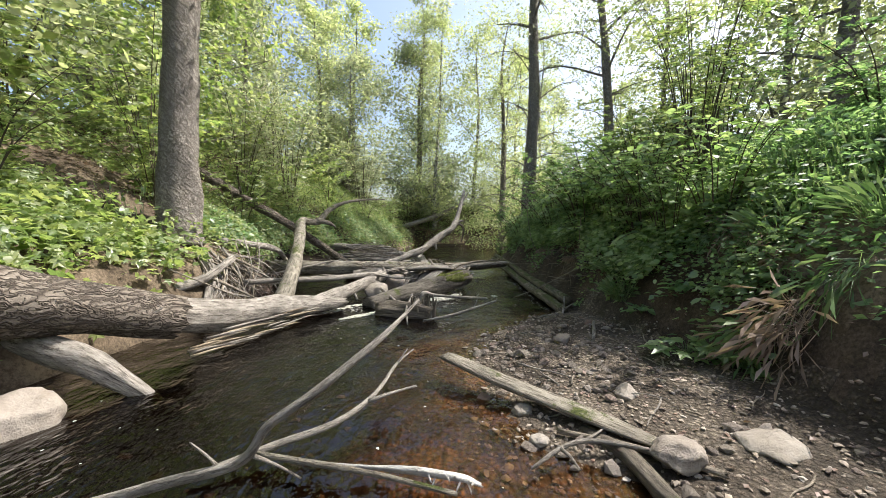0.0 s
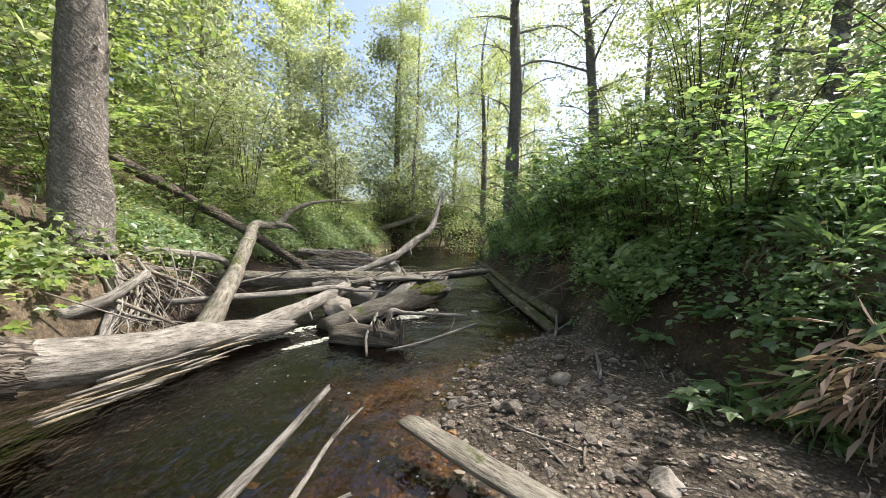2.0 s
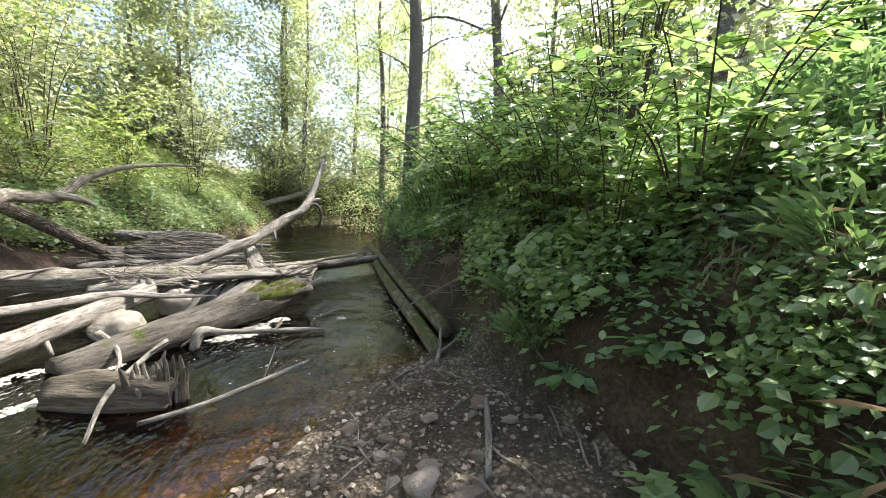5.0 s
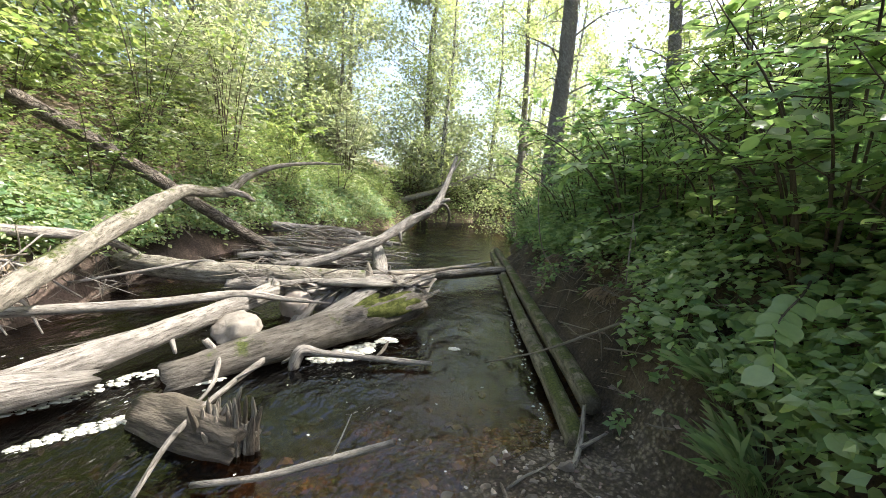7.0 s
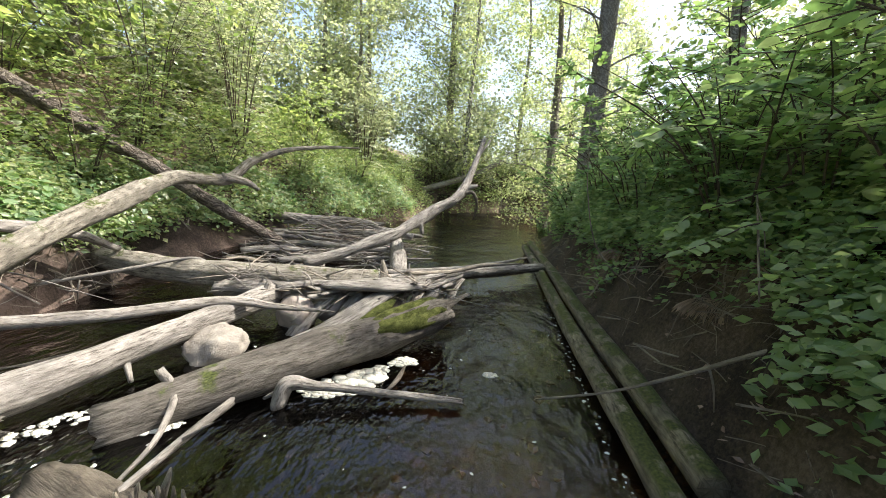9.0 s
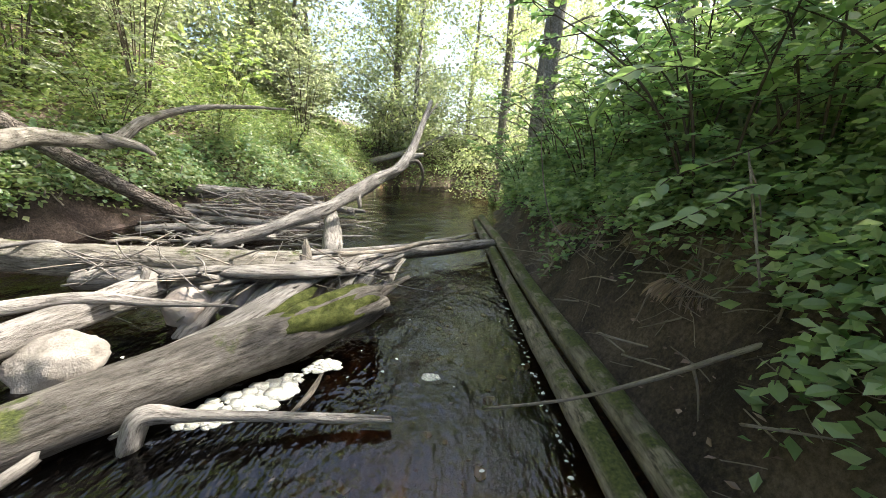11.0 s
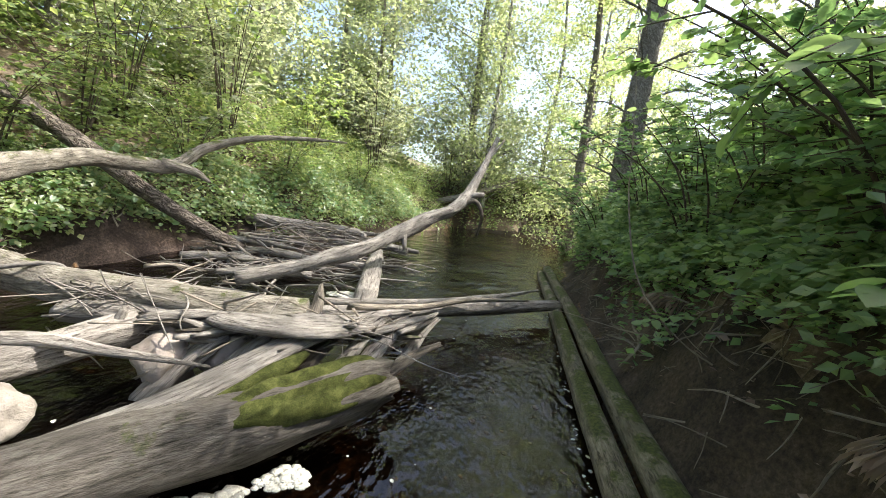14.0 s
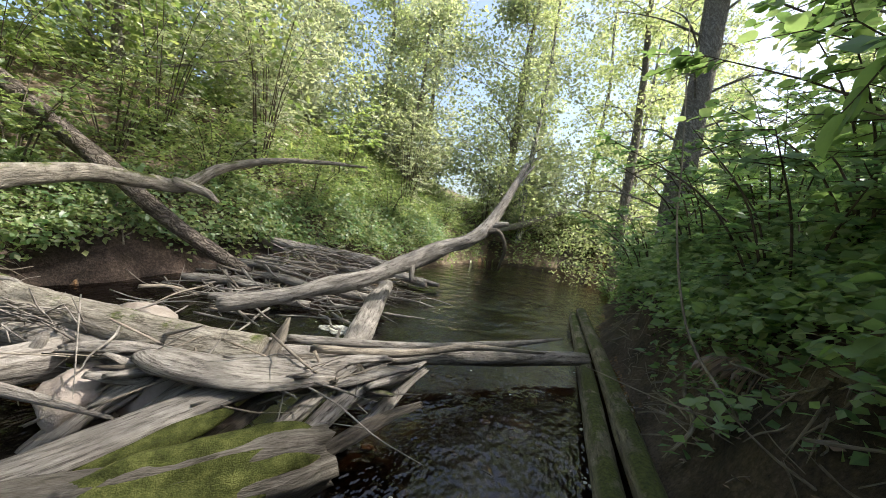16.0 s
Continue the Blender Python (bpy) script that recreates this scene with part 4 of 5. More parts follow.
# ---- stones and boulders ----
def stone_geo(seed, sx, sy, sz, sub=2, crease=0.35):
    bm = bmesh.new()
    bmesh.ops.create_icosphere(bm, subdivisions=sub, radius=1.0)
    rr = np.random.default_rng(seed)
    planes = [(Vector(rr.normal(size=3)).normalized(), 0.55 + 0.35 * rr.random()) for _ in range(7)]
    for v in bm.verts:
        for n, d in planes:
            over = v.co.dot(n) - d
            if over > 0:
                v.co -= n * over * (1 - crease * 0.3)
        v.co += v.co.normalized() * (0.14 * noise.noise(v.co * 2.0 + Vector((seed, 0, 0))) + (0.06 * noise.noise(v.co * 6.0 + Vector((0, seed, 0))) + 0.03 * noise.noise(v.co * 15.0) if sub > 2 else 0.0))
        v.co = Vector((v.co.x * sx, v.co.y * sy, v.co.z * sz))
    me = bpy.data.meshes.new("stone")
    bm.to_mesh(me)
    bm.free()
    me.materials.append(STONE)
    me.polygons.foreach_set("use_smooth", np.full(len(me.polygons), sub > 2, dtype=bool))
    return me


def boulder(x, y, z, sx, sy, sz, yaw, seed, label):
    ob = tagged(new("boulder", stone_geo(seed, sx, sy, sz, 4)), label, "stone")
    ob.data.materials[0] = PALE_STONE
    ob.matrix_world = pose(x, y, z, 4, -5, yaw)


boulder(-3.08, 2.5, 0.06, 0.28, 0.25, 0.23, 20, 3, "sunlit rounded boulder standing in the water")
boulder(-1.42, 7.8, 0.1, 0.3, 0.22, 0.2, 30, 4, "pale boulder beside the long grey log")
boulder(-1.05, 8.7, 0.1, 0.3, 0.24, 0.26, -20, 5, "pale boulder under the log jam")
boulder(-0.75, 8.95, 0.22, 0.22, 0.2, 0.2, 50, 6, "shaded boulder inside the log jam")
boulder(1.5, 2.12, 0.13, 0.17, 0.14, 0.1, 15, 7, "rounded grey boulder on the gravel")
boulder(2.2, 2.25, 0.13, 0.22, 0.19, 0.07, 40, 8, "flat mossy slab of stone on gravel")
boulder(0.7, 2.86, 0.03, 0.085, 0.07, 0.05, 0, 9, "white stone at the water's edge")
boulder(0.72, 2.42, 0.03, 0.07, 0.06, 0.045, 0, 10, "pale stone at the water's edge")
boulder(1.62, 3.0, 0.13, 0.13, 0.1, 0.07, 65, 11, "angular pale stone on the gravel")
boulder(1.55, 4.5, 0.13, 0.12, 0.1, 0.08, 10, 12, "reddish brown stone on the gravel")
log("birch_stick", "pale birch stick with curling white bark", [(-0.75, 2.06, 0.08, 0.01), (-0.4, 2.03, 0.08, 0.012), (-0.1, 2.0, 0.08, 0.022), (0.15, 1.97, 0.06, 0.02), (0.25, 1.95, 0.04, 0.01)], FOAM_BARK, 26, 10, 0.35, 90, [(0.5 + 0.05 * k, 0.06, 0.007, (0.3 * math.sin(k * 2.3), -0.6, 0.5 * math.cos(k * 1.7))) for k in range(9)], "branch")
log("sunk_log", "dark wet log at the edge of the gravel", [(1.1, 2.55, 0.03, 0.05), (1.25, 2.2, 0.06, 0.06), (1.3, 1.8, 0.05, 0.06), (1.4, 1.3, 0.05, 0.05)], LOG_WET, 20, 12, 0.15, 91)
log("drift_stick", "pale forked stick lying on gravel", [(0.6, 2.1, 0.05, 0.01), (0.84, 2.25, 0.1, 0.016), (1.05, 2.3, 0.11, 0.018), (1.35, 2.2, 0.12, 0.014)], DRIFT, 16, 8, 0.15, 92, [(0.3, 0.2, 0.01, (0.2, -0.8, 0.0)), (0.6, 0.25, 0.01, (0.6, 0.5, 0.0))], "branch")
boulder(-2.3, 9.9, 0.2, 0.3, 0.22, 0.16, 10, 13, "wet stone in the back pool")

# drifting pieces
for k, (x, y, z, yaw, length) in enumerate([(-3.0, 12.9, 0.45, 0.1, 1.6), (-2.2, 13.3, 0.5, -0.2, 1.5), (-1.6, 13.9, 0.45, 0.25, 1.2), (-3.3, 14.6, 0.6, 0.0, 1.4), (-2.6, 15.2, 0.5, 0.4, 1.3), (-1.9, 12.6, 0.32, 0.35, 1.1), (-2.4, 14.3, 0.62, -0.4, 1.3), (-3.5, 13.7, 0.62, 0.5, 1.1), (-1.2, 14.6, 0.34, -0.1, 1.0), (-2.9, 11.4, 0.32, 0.3, 1.3), (-2.0, 11.1, 0.28, 0.55, 1.2), (-2.3, 11.9, 0.4, -0.1, 1.4), (-1.5, 12.1, 0.34, 0.3, 1.0), (-3.1, 12.3, 0.45, 0.15, 1.2)]):
    c, s = math.cos(yaw) * length / 2, math.sin(yaw) * length / 2
    log("driftwood_log", "weathered log stacked in the driftwood pile", [(x - c, y - s, z - 0.03, 0.05), (x, y, z, 0.065), (x + c, y + s, z - 0.02, 0.045)], DRIFT, 18, 12, 0.22, 120 + k, group="driftwood pile logs")

# ---- foam ----
def foam_pad(points, thick, seed, label):
    """A low lumpy cushion of foam: rows of x, y, half width."""
    ob = thing("foam_pad", (points[0][0], points[0][1], rest(points[0][0], points[0][1])), label, "foam")
    rr = np.random.default_rng(seed)
    bm = bmesh.new()
    bmesh.ops.create_icosphere(bm, subdivisions=1, radius=1.0)
    tv, tf = np.array([v.co[:] for v in bm.verts]), np.array([[v.index for v in f.verts] for f in bm.faces])
    bm.free()
    q = spline(points, 60)
    blobs = []
    for k in range(260):
        x, y, w = q[int(rr.integers(60))]
        s = 0.008 + 0.5 * w * rr.random() ** 1.5
        a, d = rr.random() * 6.283, w * math.sqrt(rr.random())
        c = np.array((x + d * math.cos(a), y + d * math.sin(a), 0.0))
        c[2] = rest(c[0], c[1]) + thick * 0.25 * (w - d)
        blobs.append((tv * (s, s * 0.8, s * (0.06 + 0.5 * thick)) * (1 + 0.1 * rr.normal(size=(len(tv), 1))) + c, tf))
    tagged(part("foam", join(*blobs), FOAM, ob), kind="stuff")


foam_pad([(-0.3, 7.42, 0.06), (-0.16, 7.52, 0.13), (0.0, 7.66, 0.17), (0.12, 7.8, 0.14), (0.2, 7.95, 0.06)], 0.34, 3, "cushion of cream foam caught behind the stick")
foam_pad([(-2.75, 5.35, 0.03), (-2.4, 5.75, 0.06), (-2.1, 6.1, 0.08), (-1.85, 6.4, 0.09), (-1.66, 6.75, 0.09), (-1.4, 7.0, 0.05)], 0.14, 4, "white foam streak below the grey log")
foam_pad([(-1.6, 5.75, 0.04), (-1.4, 6.0, 0.07), (-1.2, 6.2, 0.07), (-1.08, 6.45, 0.03)], 0.12, 8, "white foam streak beside the stump")
foam_pad([(-1.25, 6.75, 0.04), (-1.1, 6.8, 0.08), (-0.92, 6.88, 0.04)], 0.2, 5, "small white foam patch on the water")
foam_pad([(0.25, 8.05, 0.04), (0.36, 8.15, 0.08), (0.46, 8.12, 0.03)], 0.3, 6, "small foam cushion by the mossy log")
foam_pad([(1.14, 8.05, 0.015), (1.18, 8.07, 0.05), (1.23, 8.07, 0.015)], 0.3, 7, "white foam lump drifting on the water")
foam_pad([(-0.95, 11.0, 0.05), (-0.7, 11.05, 0.14), (-0.45, 11.1, 0.05)], 0.14, 9, "pale foam patch behind the log jam")

# ---- trees and shrubs ----
def crown_leaves(clumps, per, spread, size, shape, r, up=0.7):
    """clumps: rows of x, y, z, radius. Leaves are scattered in flattened, uneven sprays round each."""
    clumps = np.asarray(clumps)
    n = len(clumps) * per
    k = np.repeat(np.arange(len(clumps)), per)
    off = r.normal(size=(n, 3))
    off /= np.linalg.norm(off, axis=1)[:, None]
    off *= (r.random(n) ** 0.45)[:, None] * clumps[k, 3:4] * spread
    off[:, 2] *= 0.6
    way, nor = scatter_dirs(n, r, up)
    way += off * 1.2 / (clumps[k, 3:4] + 0.01)
    return leaves(clumps[k, :3] + off, size * (0.6 + 0.7 * r.random(n)), way, nor, shape)


def tree(name, label, base, height, girth, lean, bark, leaf, seed, low=0.3, crown_r=2.5, limbs=16, per=60, clumps_per=9, size=0.12, shape="diamond", group="", dead=0, sides=12, category="tree"):
    """A tapered trunk with limbs, side twigs and a crown of many leaf sprays with gaps."""
    r = np.random.default_rng(seed)
    x, y = base
    z = float(ground(x, y)) - 0.1
    ob = thing(name, (x, y, z), label, category, group)
    lx, ly = lean
    pts = []
    for s in (0, 0.03, 0.12, 0.3, 0.55, 0.8, 1.0):
        wob = 0.012 * height * s
        pts.append((x + lx * s * height + wob * r.normal(), y + ly * s * height + wob * r.normal(), z + s * height, girth * (1.35 if s == 0 else 1.1 if s < 0.05 else (1 - s) ** 0.75 + 0.06)))
    part("trunk", tube(pts, 40, sides, 0.1, seed), bark, ob)
    axis_pts = spline(pts, 101)
    clumps, branch = [], []
    for k in range(limbs):
        s = low + (0.98 - low) * (k + r.random()) / limbs
        c = axis_pts[int(s * 100)]
        a = k * 2.4 + r.normal() * 0.4
        reach = crown_r * (0.45 + 0.75 * r.random()) * (1.0 - 0.5 * max(0, (s - 0.5)) / 0.5)
        rise = reach * (0.25 + 0.6 * r.random())
        d = Vector((math.cos(a), math.sin(a), 0))
        p0 = Vector(c[:3])
        p1 = p0 + d * reach * 0.5 + Vector((0, 0, rise * 0.6))
        p2 = p0 + d * reach + Vector((0, 0, rise * 0.8 + 0.1 * reach * r.normal()))
        rad = max(0.012, c[3] * 0.32)
        part("limb", tube([(*p0, rad), (*p1, rad * 0.6), (*p2, rad * 0.15)], 8, 5, 0.08, k + seed, False), bark, ob)
        for j in range(clumps_per):
            u = 0.25 + 0.85 * r.random()
            q = p0.lerp(p1, min(1, 2 * u)) if u < 0.5 else p1.lerp(p2, 2 * u - 1)
            w = Vector(r.normal(size=3)) * reach * 0.2
            clumps.append((q.x + w.x, q.y + w.y, q.z + w.z, 0.3 + 0.27 * reach * (0.5 + r.random())))
            if j % 3 == 0:
                branch.append(tube([(*q, rad * 0.35), (*(q + w * 0.6 + Vector((0, 0, 0.04))), rad * 0.2), (*(q + w * 1.3), 0.003)], 4, 3, 0.05, j, False))
    for k in range(dead):
        s = 0.2 + 0.42 * (k + r.random()) / dead
        c = axis_pts[int(s * 100)]
        a, reach = k * 2.4 + r.normal() * 0.5, 1.0 + 1.9 * r.random()
        d = Vector((math.cos(a), math.sin(a), 0.15 + 0.35 * r.random()))
        p0 = Vector(c[:3])
        p1, p2 = p0 + d * reach * 0.5 + Vector((0, 0, 0.12)), p0 + d * reach + Vector((0, 0, -0.25 * reach * r.random()))
        part("dead_limb", tube([(*p0, 0.032), (*p1, 0.02), (*p2, 0.004)], 8, 5, 0.1, k + seed, False), bark, ob)
        for j in range(9):
            u = 0.2 + 0.75 * r.random()
            q = p0.lerp(p1, 2 * u) if u < 0.5 else p1.lerp(p2, 2 * u - 1)
            w = Vector(r.normal(size=3)) * 0.34 * (1.3 - u) + d * 0.35
            w.z -= 0.12
            branch.append(tube([(*q, 0.01), (*(q + w * 0.5 + Vector((0, 0, 0.05))), 0.007), (*(q + w), 0.003)], 5, 3, 0.05, j, False))
            for _ in range(2):
                e = q + w * (0.4 + 0.5 * r.random())
                v = w * 0.4 + Vector(r.normal(size=3)) * 0.16
                branch.append(tube([(*e, 0.006), (*(e + v), 0.002)], 3, 3, 0.0, 0, False))
    tagged(part("twig", join(*branch), bark, ob), kind="stuff")
    if per:
        part("crown", crown_leaves(clumps, per, 1.0, size, shape, r), leaf, ob, smooth=False)
    return ob


def shrub(name, label, base, height, spread, leaf, seed, stems=9, per=16, size=0.09, shape="ovate", lean=(0, 0), group="", twigs=9, stem_mat=None, category="shrub"):
    """Several arching stems from one root, side twigs, leaves in flat rows along the twigs."""
    r = np.random.default_rng(seed)
    x, y = base
    z = float(ground(x, y)) - 0.05
    ob = thing(name, (x, y, z), label, category, group)
    cs, ws, ns, ss, branch = [], [], [], [], []
    root = Vector((x, y, z + 0.45 * height))
    for k in range(stems):
        a = k * 2.4 + r.normal() * 0.3
        h = height * (0.55 + 0.5 * r.random())
        d = Vector((math.cos(a) + lean[0], math.sin(a) + lean[1], 0)) * spread * (0.5 + 0.6 * r.random())
        p0 = Vector((x + 0.12 * math.cos(a), y + 0.12 * math.sin(a), z))
        p1, p2 = p0 + d * 0.35 + Vector((0, 0, h * 0.6)), p0 + d + Vector((0, 0, h))
        stem = spline([(*p0, 0.012 + 0.006 * height / 2), (*p1, 0.009), (*p2, 0.003)], 40)
        part("stem", tube([(*p0, 0.008 + 0.0025 * height), (*p1, 0.008), (*p2, 0.003)], 10, 5, 0.06, k, False), stem_mat or DARK_TWIG, ob)
        for j in range(twigs):
            c = Vector(stem[int(40 * (0.1 + 0.89 * r.random()))][:3])
            b = r.random() * 6.283
            ln = (0.25 + 0.5 * r.random()) * min(1.2, height * 0.35)
            w = Vector((math.cos(b) + 0.6 * d.x, math.sin(b) + 0.6 * d.y, 0.12 + 0.25 * r.normal())).normalized()
            tip = c + w * ln + Vector((0, 0, -0.12 * ln))
            branch.append(tube([(*c, 0.005), (*c.lerp(tip, 0.5), 0.004), (*tip, 0.0015)], 4, 3, 0.0, 0, False))
            side = Vector((-w.y, w.x, 0))
            for i in range(per):
                u = 0.1 + 0.9 * i / per
                q = c.lerp(tip, u) + Vector((0, 0, 0.03 * ln * math.sin(u * 3.1)))
                s = 1 if i % 2 else -1
                cs.append(q)
                ws.append(w * 0.7 + side * s + Vector(r.normal(size=3)) * 0.25 + Vector((0, 0, -0.15)))
                ns.append(Vector((0, 0, 0.85)) + (q - root) * (0.75 / (0.25 * height + spread)) + Vector(r.normal(size=3)) * 0.4)
                ss.append(size * (0.55 + 0.65 * r.random()))
    tagged(part("twig", join(*branch), stem_mat or DARK_TWIG, ob), kind="stuff")
    part("foliage", leaves(np.array(cs), np.array(ss), np.array(ws), np.array(ns), shape), leaf, ob, smooth=shape in ("ovate", "broad"))
    return ob


def tuft(label, x, y, height, blades, mat, seed, droop=0.6, lean=(0, 0), name="grass_tuft", z=None, lift=1.0):
    """A tussock of arching blades."""
    r = np.random.default_rng(seed)
    z = float(ground(x, y)) if z is None else z
    a = r.random(blades) * 6.283
    out = 0.25 + droop * r.random(blades)
    way = np.stack([np.cos(a) * out + lean[0], np.sin(a) * out + lean[1], lift - 0.7 * out * droop + 0.1 * r.normal(size=blades)], -1)
    c = np.stack([x + 0.15 * np.cos(a) * r.random(blades), y + 0.15 * np.sin(a) * r.random(blades), np.full(blades, z - 0.02)], -1)
    nor = np.tile((0.0, 0.0, 1.0), (blades, 1)) + 0.3 * r.normal(size=(blades, 3))
    ob = thing(name, (x, y, z), label, "grass", "grass tufts")
    blade = part("blade", leaves(c, height * (0.6 + 0.6 * r.random(blades)), way, nor, "blade"), mat, ob, smooth=False)
    tagged(blade, kind="stuff")


def hanging_grass(label, x, y, length, blades, seed):
    """Dead grass that hangs in a loose curtain from the edge of the bank."""
    r = np.random.default_rng(seed)
    ob = thing("grass_tuft", (x, y, float(ground(x, y))), label, "grass", "hanging grass")
    for k in range(5):
        n = blades // 5
        bx, by = x + 0.1 * r.normal() + 0.05 * r.normal(size=n), y + 0.13 * (k - 2) + 0.06 * r.normal(size=n)
        way = np.stack([-0.55 + 0.28 * r.normal(size=n), 0.3 * r.normal() + 0.3 * r.normal(size=n), -0.45 + 0.35 * r.normal(size=n)], -1)
        nor = np.stack([-0.6 + 0.3 * r.normal(size=n), 0.4 * r.normal(size=n), 0.8 + 0 * bx], -1)
        geo = leaves(np.stack([bx, by, ground(bx, by) + 0.06 + 0.06 * r.random(n)], -1), length * (0.5 + 0.7 * r.random(n)), way, nor, "blade")
        tagged(part("blade", geo, STRAW if k % 3 else GRASS, ob, smooth=False), kind="stuff")


# trees with trunks that pass close
tree("tree", "tall grey-barked tree standing on the leafy bank", (-4.72, 6.62), 15, 0.31, (-0.004, 0.0), BARK_GREY, LEAF_MAPLE, 101, 0.5, 3.8, 18, 60, 9, 0.15, "diamond", sides=22)
tree("tree", "tall straight dark trunk with bare lower branches", (4.0, 17.6), 20, 0.3, (0.03, 0.0), BARK_DARK, LEAF_BIRCH, 102, 0.58, 3.4, 20, 44, 7, 0.13, dead=26, sides=16)
tree("tree", "slender dark tree leaning over the bank", (7.2, 16.2), 17, 0.2, (-0.07, 0.0), BARK_DARK, LEAF_BIRCH, 103, 0.42, 3.9, 24, 60, 7, 0.13, dead=10)
tree("tree", "tall leafy birch filling the end of the valley", (-1.9, 28.6), 16.5, 0.16, (0.0, 0.0), BARK_GREY, LEAF_BIRCH, 107, 0.12, 3.4, 30, 62, 8, 0.17)
tree("tree", "grey-green willow-like tree at the stream bend", (-6.2, 24.2), 9.0, 0.13, (0.02, 0.0), BARK_GREY, LEAF_GREY, 108, 0.1, 3.0, 28, 60, 8, 0.15)
tree("tree", "slim leafy birch behind the tall dark trunk", (4.2, 25.5), 12.0, 0.12, (0.0, 0.0), BARK_BIRCH, LEAF_BIRCH, 109, 0.12, 2.4, 24, 46, 7, 0.15)
tree("tree", "dark trunk on top of the grassy slope", (12.0, 11.5), 15, 0.24, (0.01, 0.0), BARK_DARK, LEAF_MAPLE, 104, 0.35, 3.2, 16, 40, 7, 0.16)
tree("tree", "slim birch standing at the stream bend", (-0.6, 26.6), 15, 0.14, (0.01, 0.0), BARK_BIRCH, LEAF_BIRCH, 105, 0.15, 2.4, 20, 60, 8, 0.13)
tree("tree", "grey trunk at the far end of the bank", (3.3, 21.0), 13, 0.18, (0.0, 0.0), BARK_GREY, LEAF_BIRCH, 106, 0.1, 1.9, 22, 56, 7, 0.12)

# background wood: three model trees, copied round the far bank, the left slope and the plateau
models = []
for k, (leaf, bark, h, cr, low, per) in enumerate([(LEAF_BIRCH, BARK_GREY, 13, 3.6, 0.04, 56), (LEAF_GREY, BARK_DARK, 11, 3.6, 0.03, 56), (LEAF_BIRCH, BARK_BIRCH, 15, 3.2, 0.08, 48), (LEAF_MAPLE, BARK_DARK, 11, 3.8, 0.05, 60)]):
    spot = [(-6.5, 27.0), (-10.5, 21.5), (2.5, 30.5), (-9.5, 13.5)][k]
    lab = ["light green leafy tree of the far wood", "grey-green willow-like tree of the far wood", "slender pale-barked birch of the far wood", "broad green maple on the leafy slope"][k]
    models.append(tree("tree", lab, spot, h, 0.1 + 0.003 * h, (0.01, -0.01), bark, leaf, 200 + k, low, cr, 24, per, 7, 0.21, group="background wood"))
r = np.random.default_rng(31)
spots = [(-1.8, 28.4, 1), (-8, 24.5, 0), (5.5, 29.5, 0), (8.5, 33, 2), (-9.5, 30, 2), (-14, 26, 0), (-1.5, 39, 2), (11, 38, 1), (-17, 20, 3), (-14.5, 15.5, 0), (-12.5, 9.5, 3), (-16.5, 5, 1), (-10.5, 6.0, 0), (-12, 1.5, 3), (-19, 12, 2), (-9.3, 17.6, 1), (14, 30, 0), (24, 12, 2), (12.5, 13.8, 1), (15.5, 12.5, 0), (17, 17.5, 2), (11, 19, 0), (-11.5, 19, 1), (-9.5, -3, 0), (-6, -9, 3), (6, -9, 0)]
for x, y, k in spots:
    s = 0.8 + 0.35 * r.random()
    c = copy_thing(models[k], pose(x, y, float(ground(x, y)) - 0.1, 0, 0, 360 * r.random()))
    c.scale = (s, s, s * (0.9 + 0.3 * r.random()))

# leafy saplings and shrubs on the left slope
models = [shrub("maple_sapling", "bright green maple sapling on the sunny slope", (-6.2, 8.0), 3.4, 1.2, LEAF_MAPLE, 300, 7, 14, 0.15, "lobed", group="slope saplings"),
          shrub("leafy_shrub", "dense sunlit shrub with small leaves", (-5.6, 10.2), 1.9, 1.1, LEAF_HERB, 301, 10, 18, 0.085, "diamond", group="slope shrubs", twigs=12),
          shrub("leafy_shrub", "tall light green shrub with narrow leaves", (-7.0, 13.0), 4.2, 1.3, LEAF_GREY, 302, 9, 20, 0.1, "diamond", group="slope shrubs", twigs=13)]
spots = [(-5.9, 4.6, 1), (-7.4, 5.6, 0), (-6.8, 3.2, 1), (-8.4, 7.2, 0), (-7.6, 9.6, 2), (-6.3, 11.8, 1), (-5.3, 13.0, 1), (-4.6, 15.2, 1), (-6.2, 15.0, 2), (-5.4, 17.5, 0), (-3.8, 18.0, 1), (-4.4, 20.5, 2), (-3.2, 21.8, 1), (-6.5, 19.5, 0), (-3.0, 24.0, 1), (-1.0, 26.8, 1), (1.2, 27.2, 1), (3.0, 27.0, 1), (0.2, 28.5, 2), (4.5, 28.5, 2), (-8.2, 11.0, 0), (-9.6, 8.2, 2), (-8.8, 4.0, 0), (-9.0, 2.0, 2), (-7.2, 0.8, 0), (-5.9, 7.6, 1), (-2.6, 27.5, 2), (6.5, 27.5, 1), (-5.0, 22.5, 2), (-7.5, 16.5, 2)]
for x, y, k in spots:
    s = 0.8 + 0.4 * r.random()
    c = copy_thing(models[k], pose(x, y, float(ground(x, y)) - 0.05, 0, 0, 360 * r.random()))
    c.scale = (s, s, s)

